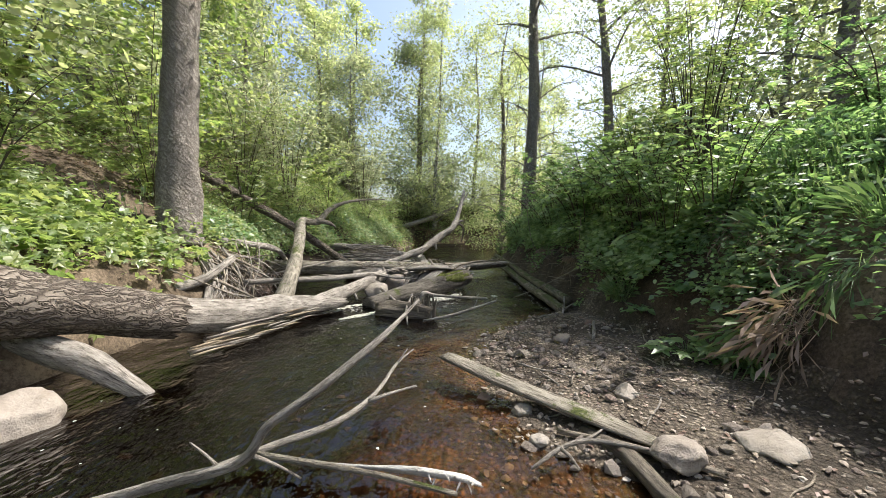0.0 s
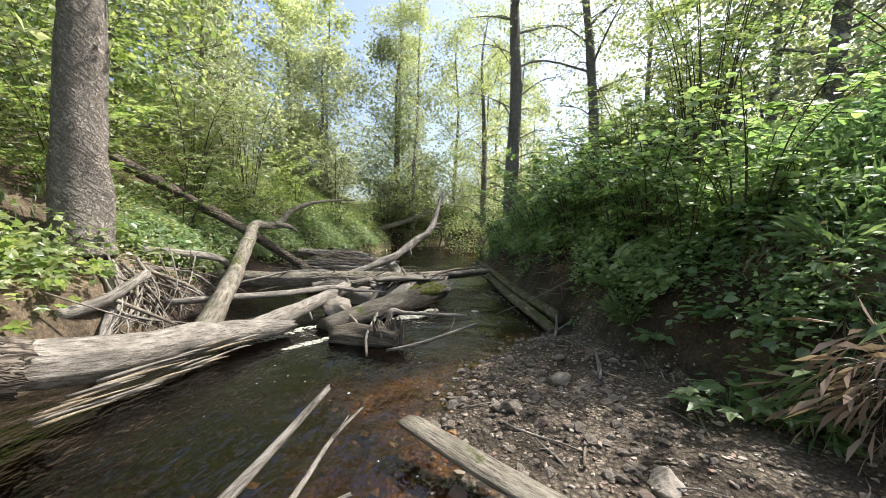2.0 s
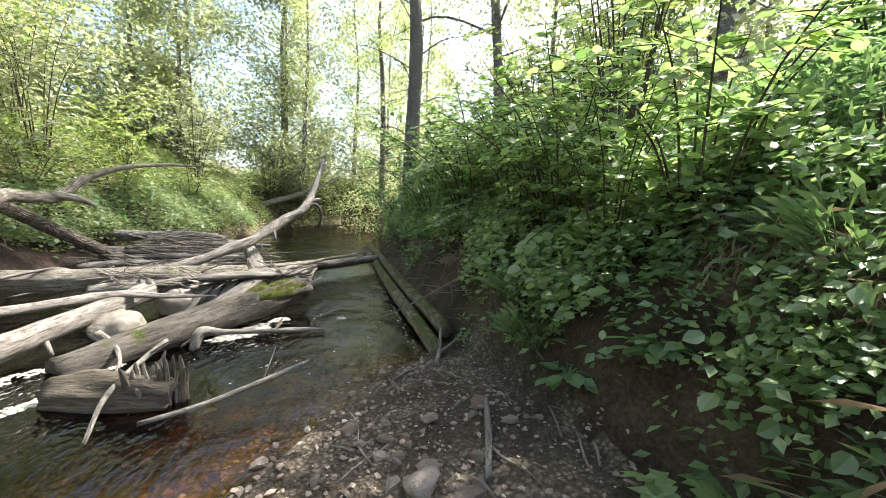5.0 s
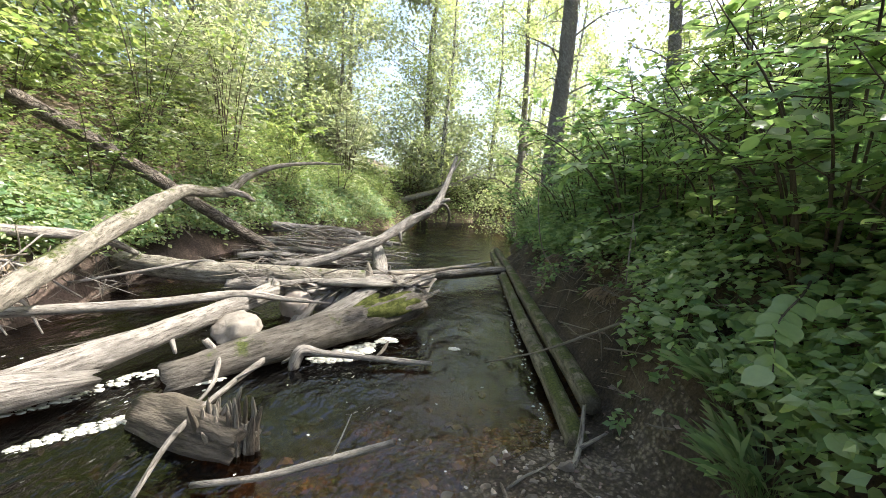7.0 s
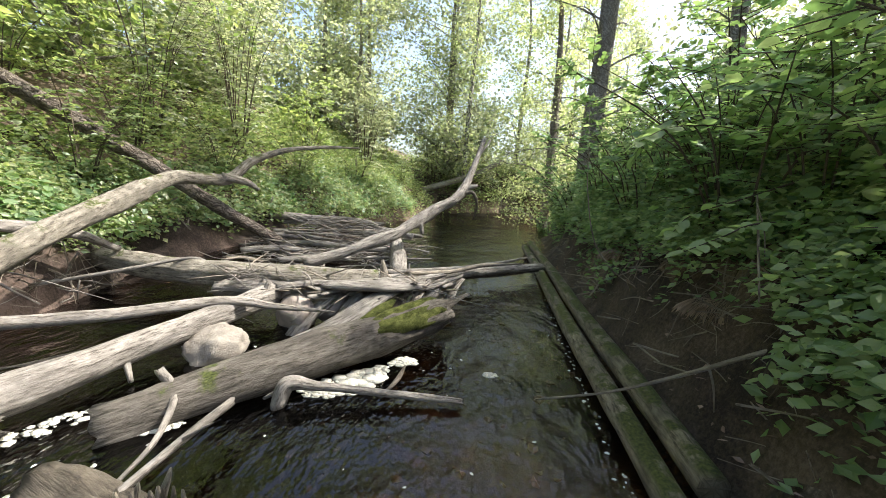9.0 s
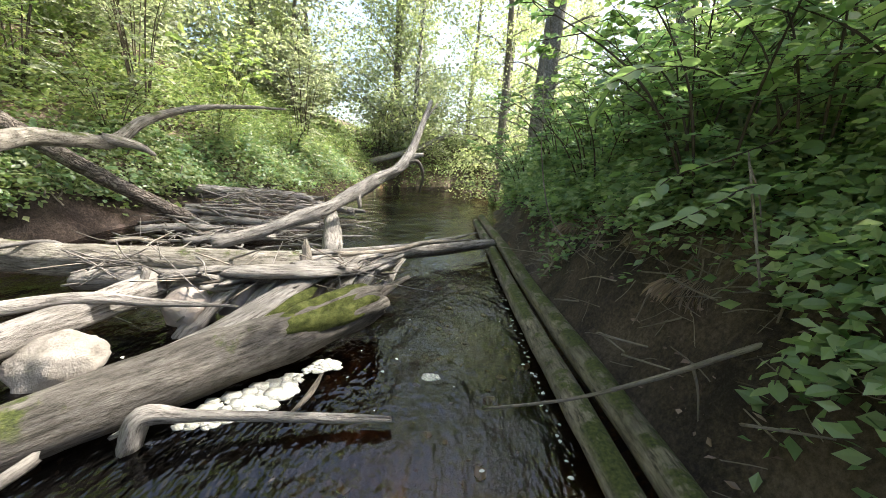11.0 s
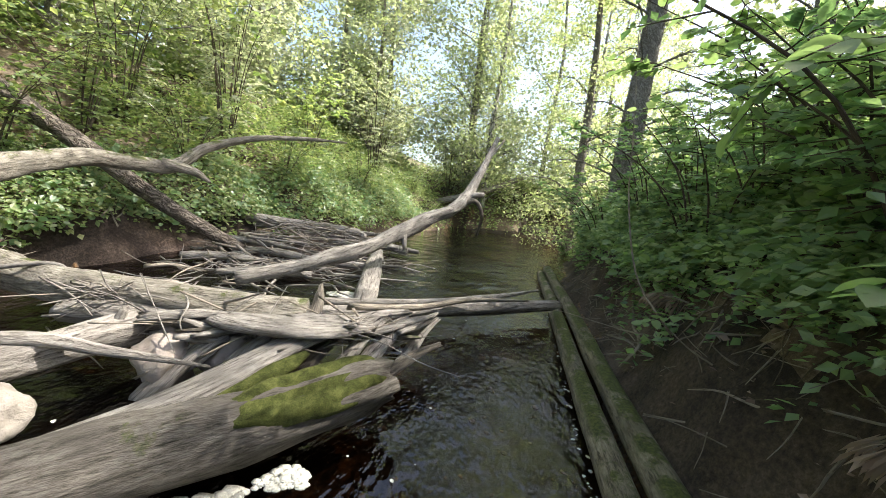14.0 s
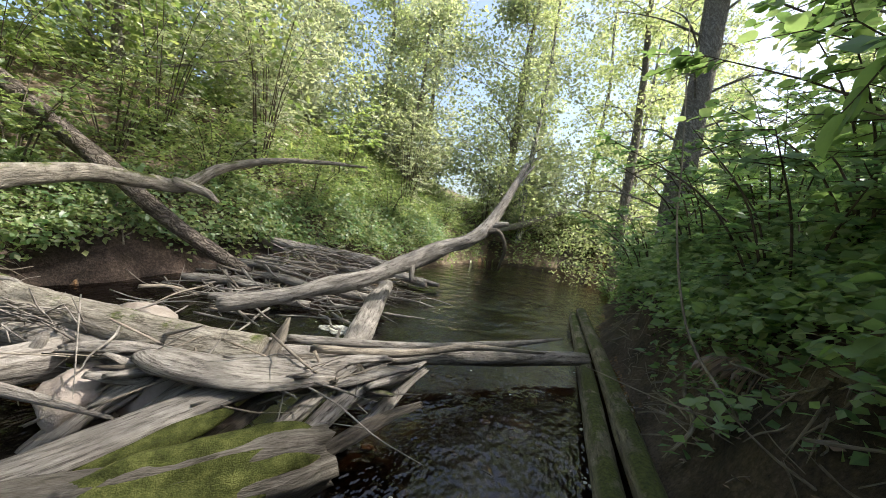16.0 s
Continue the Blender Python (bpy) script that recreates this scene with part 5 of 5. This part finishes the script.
# hazels on the right bank
hz = [shrub("hazel_bush", "tall green hazel bush growing on the bank", (6.6, 8.8), 4.0, 1.4, LEAF_HAZEL, 400, 9, 12, 0.1, "ovate", (0.0, 0.0), "hazel bushes", 11),
      shrub("hazel_bush", "dense shaded hazel bush above the mud bank", (3.7, 9.6), 2.2, 1.2, LEAF_HAZEL, 401, 11, 14, 0.09, "ovate", (-0.3, 0), "hazel bushes", 12),
      shrub("bank_shrub", "low dark green shrub hanging over the bank edge", (3.2, 12.2), 1.3, 0.9, LEAF_SHADE, 402, 11, 15, 0.085, "diamond", (-0.4, 0), "bank shrubs", 12)]
spots = [(5.9, 9.2, 1), (5.2, 11.6, 2), (6.0, 5.0, 2), (3.0, 13.8, 2), (3.1, 15.6, 2), (3.4, 17.4, 2), (4.3, 15.6, 1), (3.15, 10.4, 2), (3.25, 8.4, 2), (5.2, 13.6, 2), (3.4, 6.2, 2), (5.9, 15.2, 1), (4.6, 19.0, 1), (6.5, 18.5, 2), (3.3, 19.2, 2)]
for x, y, k in spots:
    s = 0.8 + 0.35 * r.random()
    c = copy_thing(hz[k], pose(x, y, float(ground(x, y)) - 0.05, 0, 0, -50 + 100 * r.random()))
    c.scale = (s, s, s)

tall_bush = shrub("hazel_bush", "tall dense bush with fresh yellow-green leaves", (4.4, 6.5), 4.7, 1.25, LEAF_MAPLE, 404, 14, 14, 0.075, "ovate", (-0.1, 0.0), "hazel bushes", 13)
shrub("hazel_bush", "tall dense bush with fresh yellow-green leaves", (4.6, 8.8), 2.7, 1.2, LEAF_MAPLE, 405, 14, 13, 0.09, "ovate", (-0.2, 0.0), "hazel bushes", 13)
c = copy_thing(tall_bush, pose(5.4, 8.3, float(ground(5.4, 8.3)) - 0.05, 0, 0, 70))
c.scale = (0.9, 0.9, 0.85)
near = shrub("hazel_bush", "leafy hazel hanging low over the mud bank", (3.35, 6.1), 1.7, 0.85, LEAF_HAZEL, 410, 9, 8, 0.1, "broad", (-0.45, -0.1), "hazel bushes", 11)
for x, y, s in ((3.3, 5.3, 0.75), (3.4, 7.0, 0.9), (3.45, 7.9, 0.8), (3.4, 9.0, 0.85), (3.5, 10.2, 0.9), (3.55, 4.7, 0.9), (3.5, 11.6, 0.8)):
    c = copy_thing(near, pose(x, y, float(ground(x, y)) - 0.05, 0, 0, -40 + 80 * r.random()))
    c.scale = (s, s, s)


def leafy_branch(points, count, size, seed, label, leaf=None):
    """One long twig with alternate leaves to both sides."""
    r = np.random.default_rng(seed)
    ob = thing("hazel_branch", points[0], label, "branch", "overhanging hazel branches")
    n = len(points)
    part("stem", tube([(*p, 0.008 * (1 - 0.7 * k / (n - 1))) for k, p in enumerate(points)], 20, 6, 0.05, seed, False), DARK_TWIG, ob)
    q = spline(points, count + 3)[3:]
    d = np.gradient(q, axis=0)
    d /= np.linalg.norm(d, axis=1)[:, None]
    side = np.cross(d, (0, 0, 1.0)) * np.where(np.arange(count) % 2, 1, -1)[:, None]
    way = 0.6 * d + side + 0.25 * r.normal(size=(count, 3)) + (0, 0, -0.15)
    for k in range(count):
        part("leaf", leaves(q[k:k + 1], [size * (0.7 + 0.5 * r.random())], way[k:k + 1], 0.3 * r.normal(size=(1, 3)) + (0, 0, 1.0), "broad"), leaf or LEAF_HAZEL, ob)


leafy_branch([(3.3, 7.7, 1.6), (2.8, 7.5, 1.58), (2.5, 7.3, 1.5), (2.24, 7.2, 1.4)], 20, 0.1, 1, "hazel branch with broad light green leaves over the rails")
leafy_branch([(3.3, 7.9, 1.9), (2.9, 7.8, 1.75), (2.55, 7.8, 1.6), (2.4, 7.75, 1.45)], 18, 0.11, 2, "hazel branch with broad leaves over the mud bank")
leafy_branch([(3.4, 8.4, 2.2), (2.9, 8.2, 2.3), (2.4, 8.0, 2.25), (2.1, 7.85, 2.1)], 22, 0.13, 3, "high hazel branch with large light green leaves")
leafy_branch([(3.5, 8.9, 2.4), (3.0, 8.8, 2.5), (2.6, 8.75, 2.4), (2.4, 8.75, 2.1)], 20, 0.13, 4, "high hazel branch with large light green leaves")
leafy_branch([(3.2, 6.0, 1.5), (2.9, 5.7, 1.45), (2.65, 5.5, 1.35), (2.5, 5.3, 1.2)], 18, 0.11, 5, "hazel branch with round sunlit leaves")
leafy_branch([(3.4, 6.2, 2.0), (3.0, 6.0, 2.3), (2.75, 5.85, 2.3), (2.5, 5.6, 2.15)], 18, 0.11, 6, "hazel branch with round sunlit leaves")
leafy_branch([(3.0, 7.1, 0.9), (2.8, 7.0, 0.95), (2.65, 6.93, 0.92), (2.55, 6.85, 0.8)], 12, 0.07, 7, "small leafy twig beside the dead branch")
leafy_branch([(3.3, 9.5, 0.95), (2.9, 9.5, 0.95), (2.6, 9.5, 0.9), (2.4, 9.45, 0.82)], 16, 0.09, 8, "leafy branch low over the mud bank")

# ---- ground cover ----
def cover(name, label, x0, x1, y0, y1, count, leaf, size, shape, height, seed, keep, per=14, up=0.9, mat_kind="plants"):
    """Countless low plants: each a little dome of leaves on the ground."""
    r = np.random.default_rng(seed)
    x, y = x0 + (x1 - x0) * r.random(count), y0 + (y1 - y0) * r.random(count)
    ok = keep(x, y) & (ground(x, y) > water_level(y) + 0.03)
    x, y = x[ok], y[ok]
    n = len(x)
    hh = height * (0.4 + 0.8 * r.random(n)) * (0.6 + 0.9 * np.clip(fbm(x * 0.8, y * 0.8) + 0.5, 0, 1))
    k = np.repeat(np.arange(n), per)
    m = len(k)
    a = r.random(m) * 6.283
    rad = hh[k] * 0.6 * np.sqrt(r.random(m))
    px, py = x[k] + rad * np.cos(a), y[k] + rad * np.sin(a)
    pz = ground(px, py) + hh[k] * (0.15 + 0.85 * r.random(m))
    way = np.stack([np.cos(a), np.sin(a), -0.15 + 0.3 * r.normal(size=m)], -1)
    nor = 0.6 * r.normal(size=(m, 3))
    nor[:, 2] += up
    geo = leaves(np.stack([px, py, pz], -1), size * (0.5 + 0.8 * r.random(m)), way, nor, shape)
    tagged(part(name, geo, leaf, None, "", False), label, "plants", kind="stuff")


cover("undergrowth", "sunny leafy undergrowth on the slope", -13, -4.1, 0, 24, 5200, LEAF_HERB, 0.11, "diamond", 0.42, 1, lambda x, y: (fbm(x * 0.5, y * 0.5) > -0.28) & (x < left_foot(y) - 0.16) & ~((x > -7.6) & (y > 6.0) & (y < 8.3) & (x < -4.9)), 14)
cover("undergrowth", "lobed-leaf herbs on the near bank", -7, -3.7, 1.0, 6.0, 520, LEAF_MAPLE, 0.15, "lobed", 0.4, 2, lambda x, y: x < left_foot(y) - 0.2, 12)
cover("undergrowth", "dark leafy undergrowth on shaded bank", 2.4, 8, 3.5, 21, 6000, LEAF_SHADE, 0.09, "diamond", 0.3, 3, lambda x, y: (x > right_foot(y) + 0.33 + 0.3 * fbm(y, x)), 14)
def fringe(label, count, per, seed, leaf, size, shape):
    """Leaves of plants that lean out over the edge of the cut bank."""
    r = np.random.default_rng(seed)
    y = 3.6 + 15 * r.random(count)
    d = np.where(y > 6.8, 0.52, 0.34) + 1.1 * r.random(count) ** 1.3
    ok = fbm(y * 1.3, d * 2.0 + 9) > -0.22
    y, d = y[ok], d[ok]
    x = right_foot(y) + d
    n = len(x)
    k = np.repeat(np.arange(n), per)
    m = len(k)
    out = 0.3 * r.random(m)
    px, py = x[k] - out, y[k] + 0.14 * r.normal(size=m)
    pz = ground(x[k], y[k]) + 0.05 + 0.3 * r.random(m) - 0.45 * out
    pz = np.maximum(pz, ground(px, py) + 0.03)
    way = np.stack([-1.0 + 0.5 * r.normal(size=m), 0.7 * r.normal(size=m), -0.25 + 0.3 * r.normal(size=m)], -1)
    nor = 0.45 * r.normal(size=(m, 3)) + (-0.7, -0.25, 0.75)
    tagged(part("bank_foliage", leaves(np.stack([px, py, pz], -1), size * (0.5 + 0.8 * r.random(m)), way, nor, shape), leaf, None, "", False), label, "plants", kind="stuff")


def left_fringe(label, count, per, seed, leaf, size, shape):
    """Leaves of herbs that hang over the edge of the left cut bank."""
    r = np.random.default_rng(seed)
    y = 7.4 + 14 * r.random(count)
    d = 0.3 + 1.2 * r.random(count) ** 1.3
    ok = (fbm(y * 1.1 + 40, d * 2.0) > -0.3) | (y > 9.5)
    y, d = y[ok], d[ok]
    x = left_foot(y) - d
    k = np.repeat(np.arange(len(x)), per)
    m = len(k)
    out = 0.32 * r.random(m)
    px, py = x[k] + out, y[k] + 0.15 * r.normal(size=m)
    pz = np.maximum(ground(x[k], y[k]) + 0.05 + 0.34 * r.random(m) - 0.55 * out, ground(px, py) + 0.03)
    way = np.stack([0.8 + 0.6 * r.normal(size=m), -0.2 + 0.7 * r.normal(size=m), -0.3 + 0.3 * r.normal(size=m)], -1)
    nor = 0.4 * r.normal(size=(m, 3)) + (0.3, -0.2, 0.9)
    tagged(part("bank_foliage", leaves(np.stack([px, py, pz], -1), size * (0.5 + 0.8 * r.random(m)), way, nor, shape), leaf, None, "", False), label, "plants", kind="stuff")


left_fringe("green herb leaves hanging over the clay bank", 1500, 16, 18, LEAF_HERB, 0.085, "diamond")
left_fringe("broad green nettle leaves on the bank edge", 420, 9, 19, LEAF_SHADE, 0.11, "ovate")
fringe("bright green leaves overhanging the mud bank", 2300, 18, 15, LEAF_HAZEL, 0.075, "diamond")
fringe("broad green leaves overhanging the mud bank", 420, 10, 16, LEAF_HAZEL, 0.1, "ovate")
cover("undergrowth", "leafy plants hanging over the stream edge", -8, -2.0, 12.5, 24, 2200, LEAF_HERB, 0.11, "diamond", 0.5, 14, lambda x, y: x < left_foot(y) + 0.1, 12)
cover("undergrowth", "green undergrowth of the far bank", -9, 14, 22, 34, 3200, LEAF_HERB, 0.14, "diamond", 0.6, 4, lambda x, y: y > 21, 12)
cover("undergrowth", "shaded leafy undergrowth near the grass slope", 2.5, 8, -3, 7, 2400, LEAF_SHADE, 0.09, "diamond", 0.28, 5, lambda x, y: x > right_foot(y) + 0.12 + 0.3 * fbm(y * 1.5, x), 14)


def grass(name, label, x0, x1, y0, y1, count, height, mat, seed, keep):
    r = np.random.default_rng(seed)
    x, y = x0 + (x1 - x0) * r.random(count), y0 + (y1 - y0) * r.random(count)
    ok = keep(x, y)
    x, y = x[ok], y[ok]
    n = len(x)
    a = r.random(n) * 6.283
    way = np.stack([0.55 * np.cos(a) - 0.25, 0.55 * np.sin(a), 0.8 + 0.3 * r.random(n)], -1)
    nor = np.stack([np.cos(a), np.sin(a), 0.6 + 0 * a], -1)
    geo = leaves(np.stack([x, y, ground(x, y) - 0.02], -1), height * (0.5 + 0.8 * r.random(n)), way, nor, "blade")
    tagged(part(name, geo, mat, None, "", False), label, "grass", kind="stuff")


grass("grass", "tall green grass on the slope", 3.4, 10, -1, 14, 32000, 0.32, GRASS, 6, lambda x, y: (x > right_foot(y) + 1.0) & (fbm(x * 0.7, y * 0.7) > -0.2))
grass("grass", "tufts of grass on the sunny bank edge", -6, -3.8, 6, 13, 900, 0.32, GRASS, 7, lambda x, y: (x < left_foot(y) - 0.5) & (fbm(x * 1.1 + 5, y * 1.1) > 0.05))

# ---- single plants on the gravel and the right bank ----
def rosette(x, y, size, count, seed, label, mat, shape="lobed", name="herb_plant"):
    r = np.random.default_rng(seed)
    z = float(ground(x, y))
    ob = thing(name, (x, y, z), label, "plant")
    a = np.arange(count) * 2.4 + r.normal(size=count) * 0.2
    lift = 0.1 + 0.28 * r.random(count)
    rad = size * (0.1 + 0.75 * r.random(count))
    tip = np.stack([x + rad * np.cos(a), y + rad * np.sin(a), z + lift * size * 1.6], -1)
    stalks = [tube([(x, y, z, 0.006), (*(0.5 * (tip[k] + (x, y, z)) + (0, 0, 0.05)), 0.005), (*tip[k], 0.003)], 5, 4, 0, 0, False) for k in range(count)]
    tagged(part("stalk", join(*stalks), GRASS, ob), kind="stuff")
    way = np.stack([np.cos(a), np.sin(a), -0.1 + 0.15 * r.normal(size=count)], -1)
    part("foliage", leaves(tip, size * (0.45 + 0.4 * r.random(count)), way, np.tile((0, 0, 1.0), (count, 1)) + 0.25 * r.normal(size=(count, 3)), shape), mat, ob, smooth=False)


rosette(2.62, 3.75, 0.32, 26, 1, "low herb with divided green leaves beside the gravel", LEAF_HAZEL)
rosette(2.9, 3.35, 0.3, 22, 2, "leafy green herb at the foot of the bank", LEAF_HAZEL)
rosette(2.75, 4.9, 0.2, 30, 3, "broad-leaved herb below the dry grass", LEAF_SHADE, "ovate")
rosette(3.0, 4.4, 0.2, 30, 4, "broad-leaved herb below the dry grass", LEAF_SHADE, "ovate")
rosette(-0.95, 5.75, 0.22, 18, 5, "green sprig caught in the water", LEAF_GREY, "willow", "leafy_sprig")
rosette(3.0, 6.3, 0.2, 26, 6, "leafy herb on the mud bank", LEAF_SHADE, "ovate")
tuft("green grass tuft at the foot of the bank", 2.75, 5.5, 0.36, 320, GRASS, 1, 0.7)
tuft("green grass tuft at the foot of the bank", 2.85, 5.9, 0.34, 300, GRASS, 2, 0.7)
hanging_grass("straw-coloured grass hanging down the bank", 3.2, 3.15, 0.5, 360, 3)
hanging_grass("straw-coloured grass hanging down the bank", 3.5, 4.25, 0.3, 260, 4)
hanging_grass("straw-coloured grass hanging down the bank", 3.42, 3.65, 0.26, 200, 5)
tuft("dry grass tuft hanging from the mud bank", 2.95, 7.9, 0.26, 180, STRAW, 6, 0.5, (-0.7, -0.2), lift=-0.5)
tuft("dry grass tuft hanging from the mud bank", 2.95, 10.1, 0.3, 200, STRAW, 7, 0.5, (-0.7, -0.1), lift=-0.5)
tuft("long green grass tuft on the slope", 3.6, 3.9, 0.45, 110, GRASS, 8, 0.7, (-0.4, 0))
tuft("long green grass tuft on the slope", 3.9, 3.2, 0.45, 110, GRASS, 9, 0.7, (-0.4, 0))
tuft("long green grass tuft on the slope", 4.2, 4.6, 0.45, 110, GRASS, 10, 0.7, (-0.4, 0))
tuft("small green grass tuft on the clay bank", -4.9, 9.3, 0.35, 90, GRASS, 11, 0.6, (0.2, 0))

# leaf litter on the bare ground
def litter(x0, x1, y0, y1, count, seed, label, keep, size=0.06):
    r = np.random.default_rng(seed)
    x, y = x0 + (x1 - x0) * r.random(count), y0 + (y1 - y0) * r.random(count)
    ok = keep(x, y) & (ground(x, y) > water_level(y))
    x, y = x[ok], y[ok]
    n = len(x)
    way = r.normal(size=(n, 3)) * (1, 1, 0.15)
    nor = 0.35 * r.normal(size=(n, 3)) + (0, 0, 1)
    tagged(part("leaf_litter", leaves(np.stack([x, y, ground(x, y) + 0.012], -1), size * (0.5 + r.random(n)), way, nor, "diamond"), LITTER, None, "", False), label, "leaves", kind="stuff")


litter(-8, -4.2, 3, 14, 5000, 1, "dry brown leaf litter on the left bank", lambda x, y: x < left_foot(y) - 0.4)
litter(0.5, 3.2, 0, 7, 900, 2, "dry leaf scraps on the gravel", lambda x, y: x > bar_edge(y) + 0.2, 0.04)
litter(2.5, 5, 6.5, 15, 1200, 3, "dry leaf scraps on the mud bank", lambda x, y: x > right_foot(y) + 0.1, 0.05)

# foam flecks drifting on the water
r = np.random.default_rng(77)
n = 300
x, y = -3.6 + 5.6 * r.random(n), -0.5 + 14 * r.random(n)
x = np.concatenate([x, 2.0 + 0.02 * r.normal(size=70)])
y = np.concatenate([y, 6.4 + 4.2 * r.random(70)])
ok = (ground(x, y) < water_level(y) - 0.03) & ((fbm(x * 1.2, y * 0.8) > -0.12) | (x > 1.9))
x, y = x[ok], y[ok]
n = len(x)
flecks = leaves(np.stack([x, y, water_level(y) + 0.004], -1), 0.012 + 0.03 * r.random(n) ** 2, np.concatenate([r.normal(size=(n, 2)), np.zeros((n, 1))], 1), np.tile((0, 0, 1.0), (n, 1)), "ovate")
tagged(part("foam_flecks", flecks, FOAM, None, "", False), "small flecks of white foam drifting on the water", "foam", kind="stuff")

# ---- stones of the gravel bar ----
gravel = thing("gravel_stones", (1.6, 3.5, 0.1), "scattered grey and reddish stones of the gravel bar", "stones", kind="structure")
kinds = [stone_geo(50 + k, 1.0, 0.6 + 0.06 * k, 0.4 + 0.05 * (k % 4), 1) for k in range(8)]
base = Vector(origin_of(gravel))
r = np.random.default_rng(99)
made = 0
while made < 290:
    y = 1.3 + 5.1 * r.random()
    x = bar_edge(y) - 0.15 + 2.0 * r.random() ** 1.3
    if x > right_foot(y) - 0.1 or (made < 120 and math.hypot(x - 1.2, (y - 3.9) * 0.7) > 0.8):
        continue
    s = 0.022 + 0.065 * r.random() ** 2.2
    ob = new("stone", kinds[made % 8])
    ob.parent = gravel
    ob.matrix_basis = Matrix.Translation(-base) @ pose(x, y, float(ground(x, y)) + s * 0.12, 20 * r.normal(), 20 * r.normal(), 360 * r.random()) @ Matrix.Scale(s, 4)
    made += 1


def pebbles(count, seed, label, pick, lo=0.008, hi=0.03):
    r = np.random.default_rng(seed)
    bm = bmesh.new()
    bmesh.ops.create_icosphere(bm, subdivisions=1, radius=1.0)
    tv, tf = np.array([v.co[:] for v in bm.verts]), np.array([[v.index for v in f.verts] for f in bm.faces])
    bm.free()
    x, y = pick(r, count)
    n = len(x)
    s = lo + (hi - lo) * r.random(n) ** 2.5
    sc = s[:, None] * np.stack([np.ones(n), 0.55 + 0.4 * r.random(n), 0.35 + 0.3 * r.random(n)], -1)
    a = r.random(n) * 6.283
    bumpy = 1 + 0.28 * r.normal(size=(n, len(tv), 1))
    co = tv[None] * bumpy * sc[:, None]
    ca, sa = np.cos(a)[:, None], np.sin(a)[:, None]
    co = np.stack([co[..., 0] * ca - co[..., 1] * sa, co[..., 0] * sa + co[..., 1] * ca, co[..., 2]], -1)
    co += np.stack([x, y, ground(x, y) + s * 0.15], -1)[:, None]
    faces = (tf[None] + (np.arange(n) * len(tv))[:, None, None]).reshape(-1, 3)
    tagged(part("pebbles", (co.reshape(-1, 3), faces), PEBBLE, None, "", False), label, "pebbles", kind="stuff")


def pebble_material():
    m = Nodes("pebbles")
    k = m.noise(m.world_place(), 60.0, 4.0, 0.7)
    base = m.ramp(m.island(), (0.0, (0.13, 0.11, 0.085)), (0.35, (0.26, 0.22, 0.18)), (0.7, (0.34, 0.28, 0.22)), (0.9, (0.45, 0.41, 0.36)), (1.0, (0.24, 0.14, 0.1)))
    m.principled(m.mix(m.math("MULTIPLY", k, 0.5), base, (0.14, 0.11, 0.08)), 0.8, m.bump(k, 0.6, 0.006))
    return m.mat


PEBBLE = pebble_material()


def on_bar(r, n):
    y = 0.2 + 6.4 * r.random(n)
    x = bar_edge(y) - 0.5 + 3.0 * r.random(n) ** 1.2
    ok = x < right_foot(y) + 0.1
    return x[ok], y[ok]


def on_bed(r, n):
    y = 0.5 + 11 * r.random(n)
    x = -2.5 + 4.6 * r.random(n)
    ok = ground(x, y) < water_level(y)
    return x[ok], y[ok]


pebbles(3800, 1, "small mixed pebbles covering the gravel bar", on_bar)
pebbles(900, 2, "brown pebbles on the stream bed", on_bed, 0.015, 0.06)
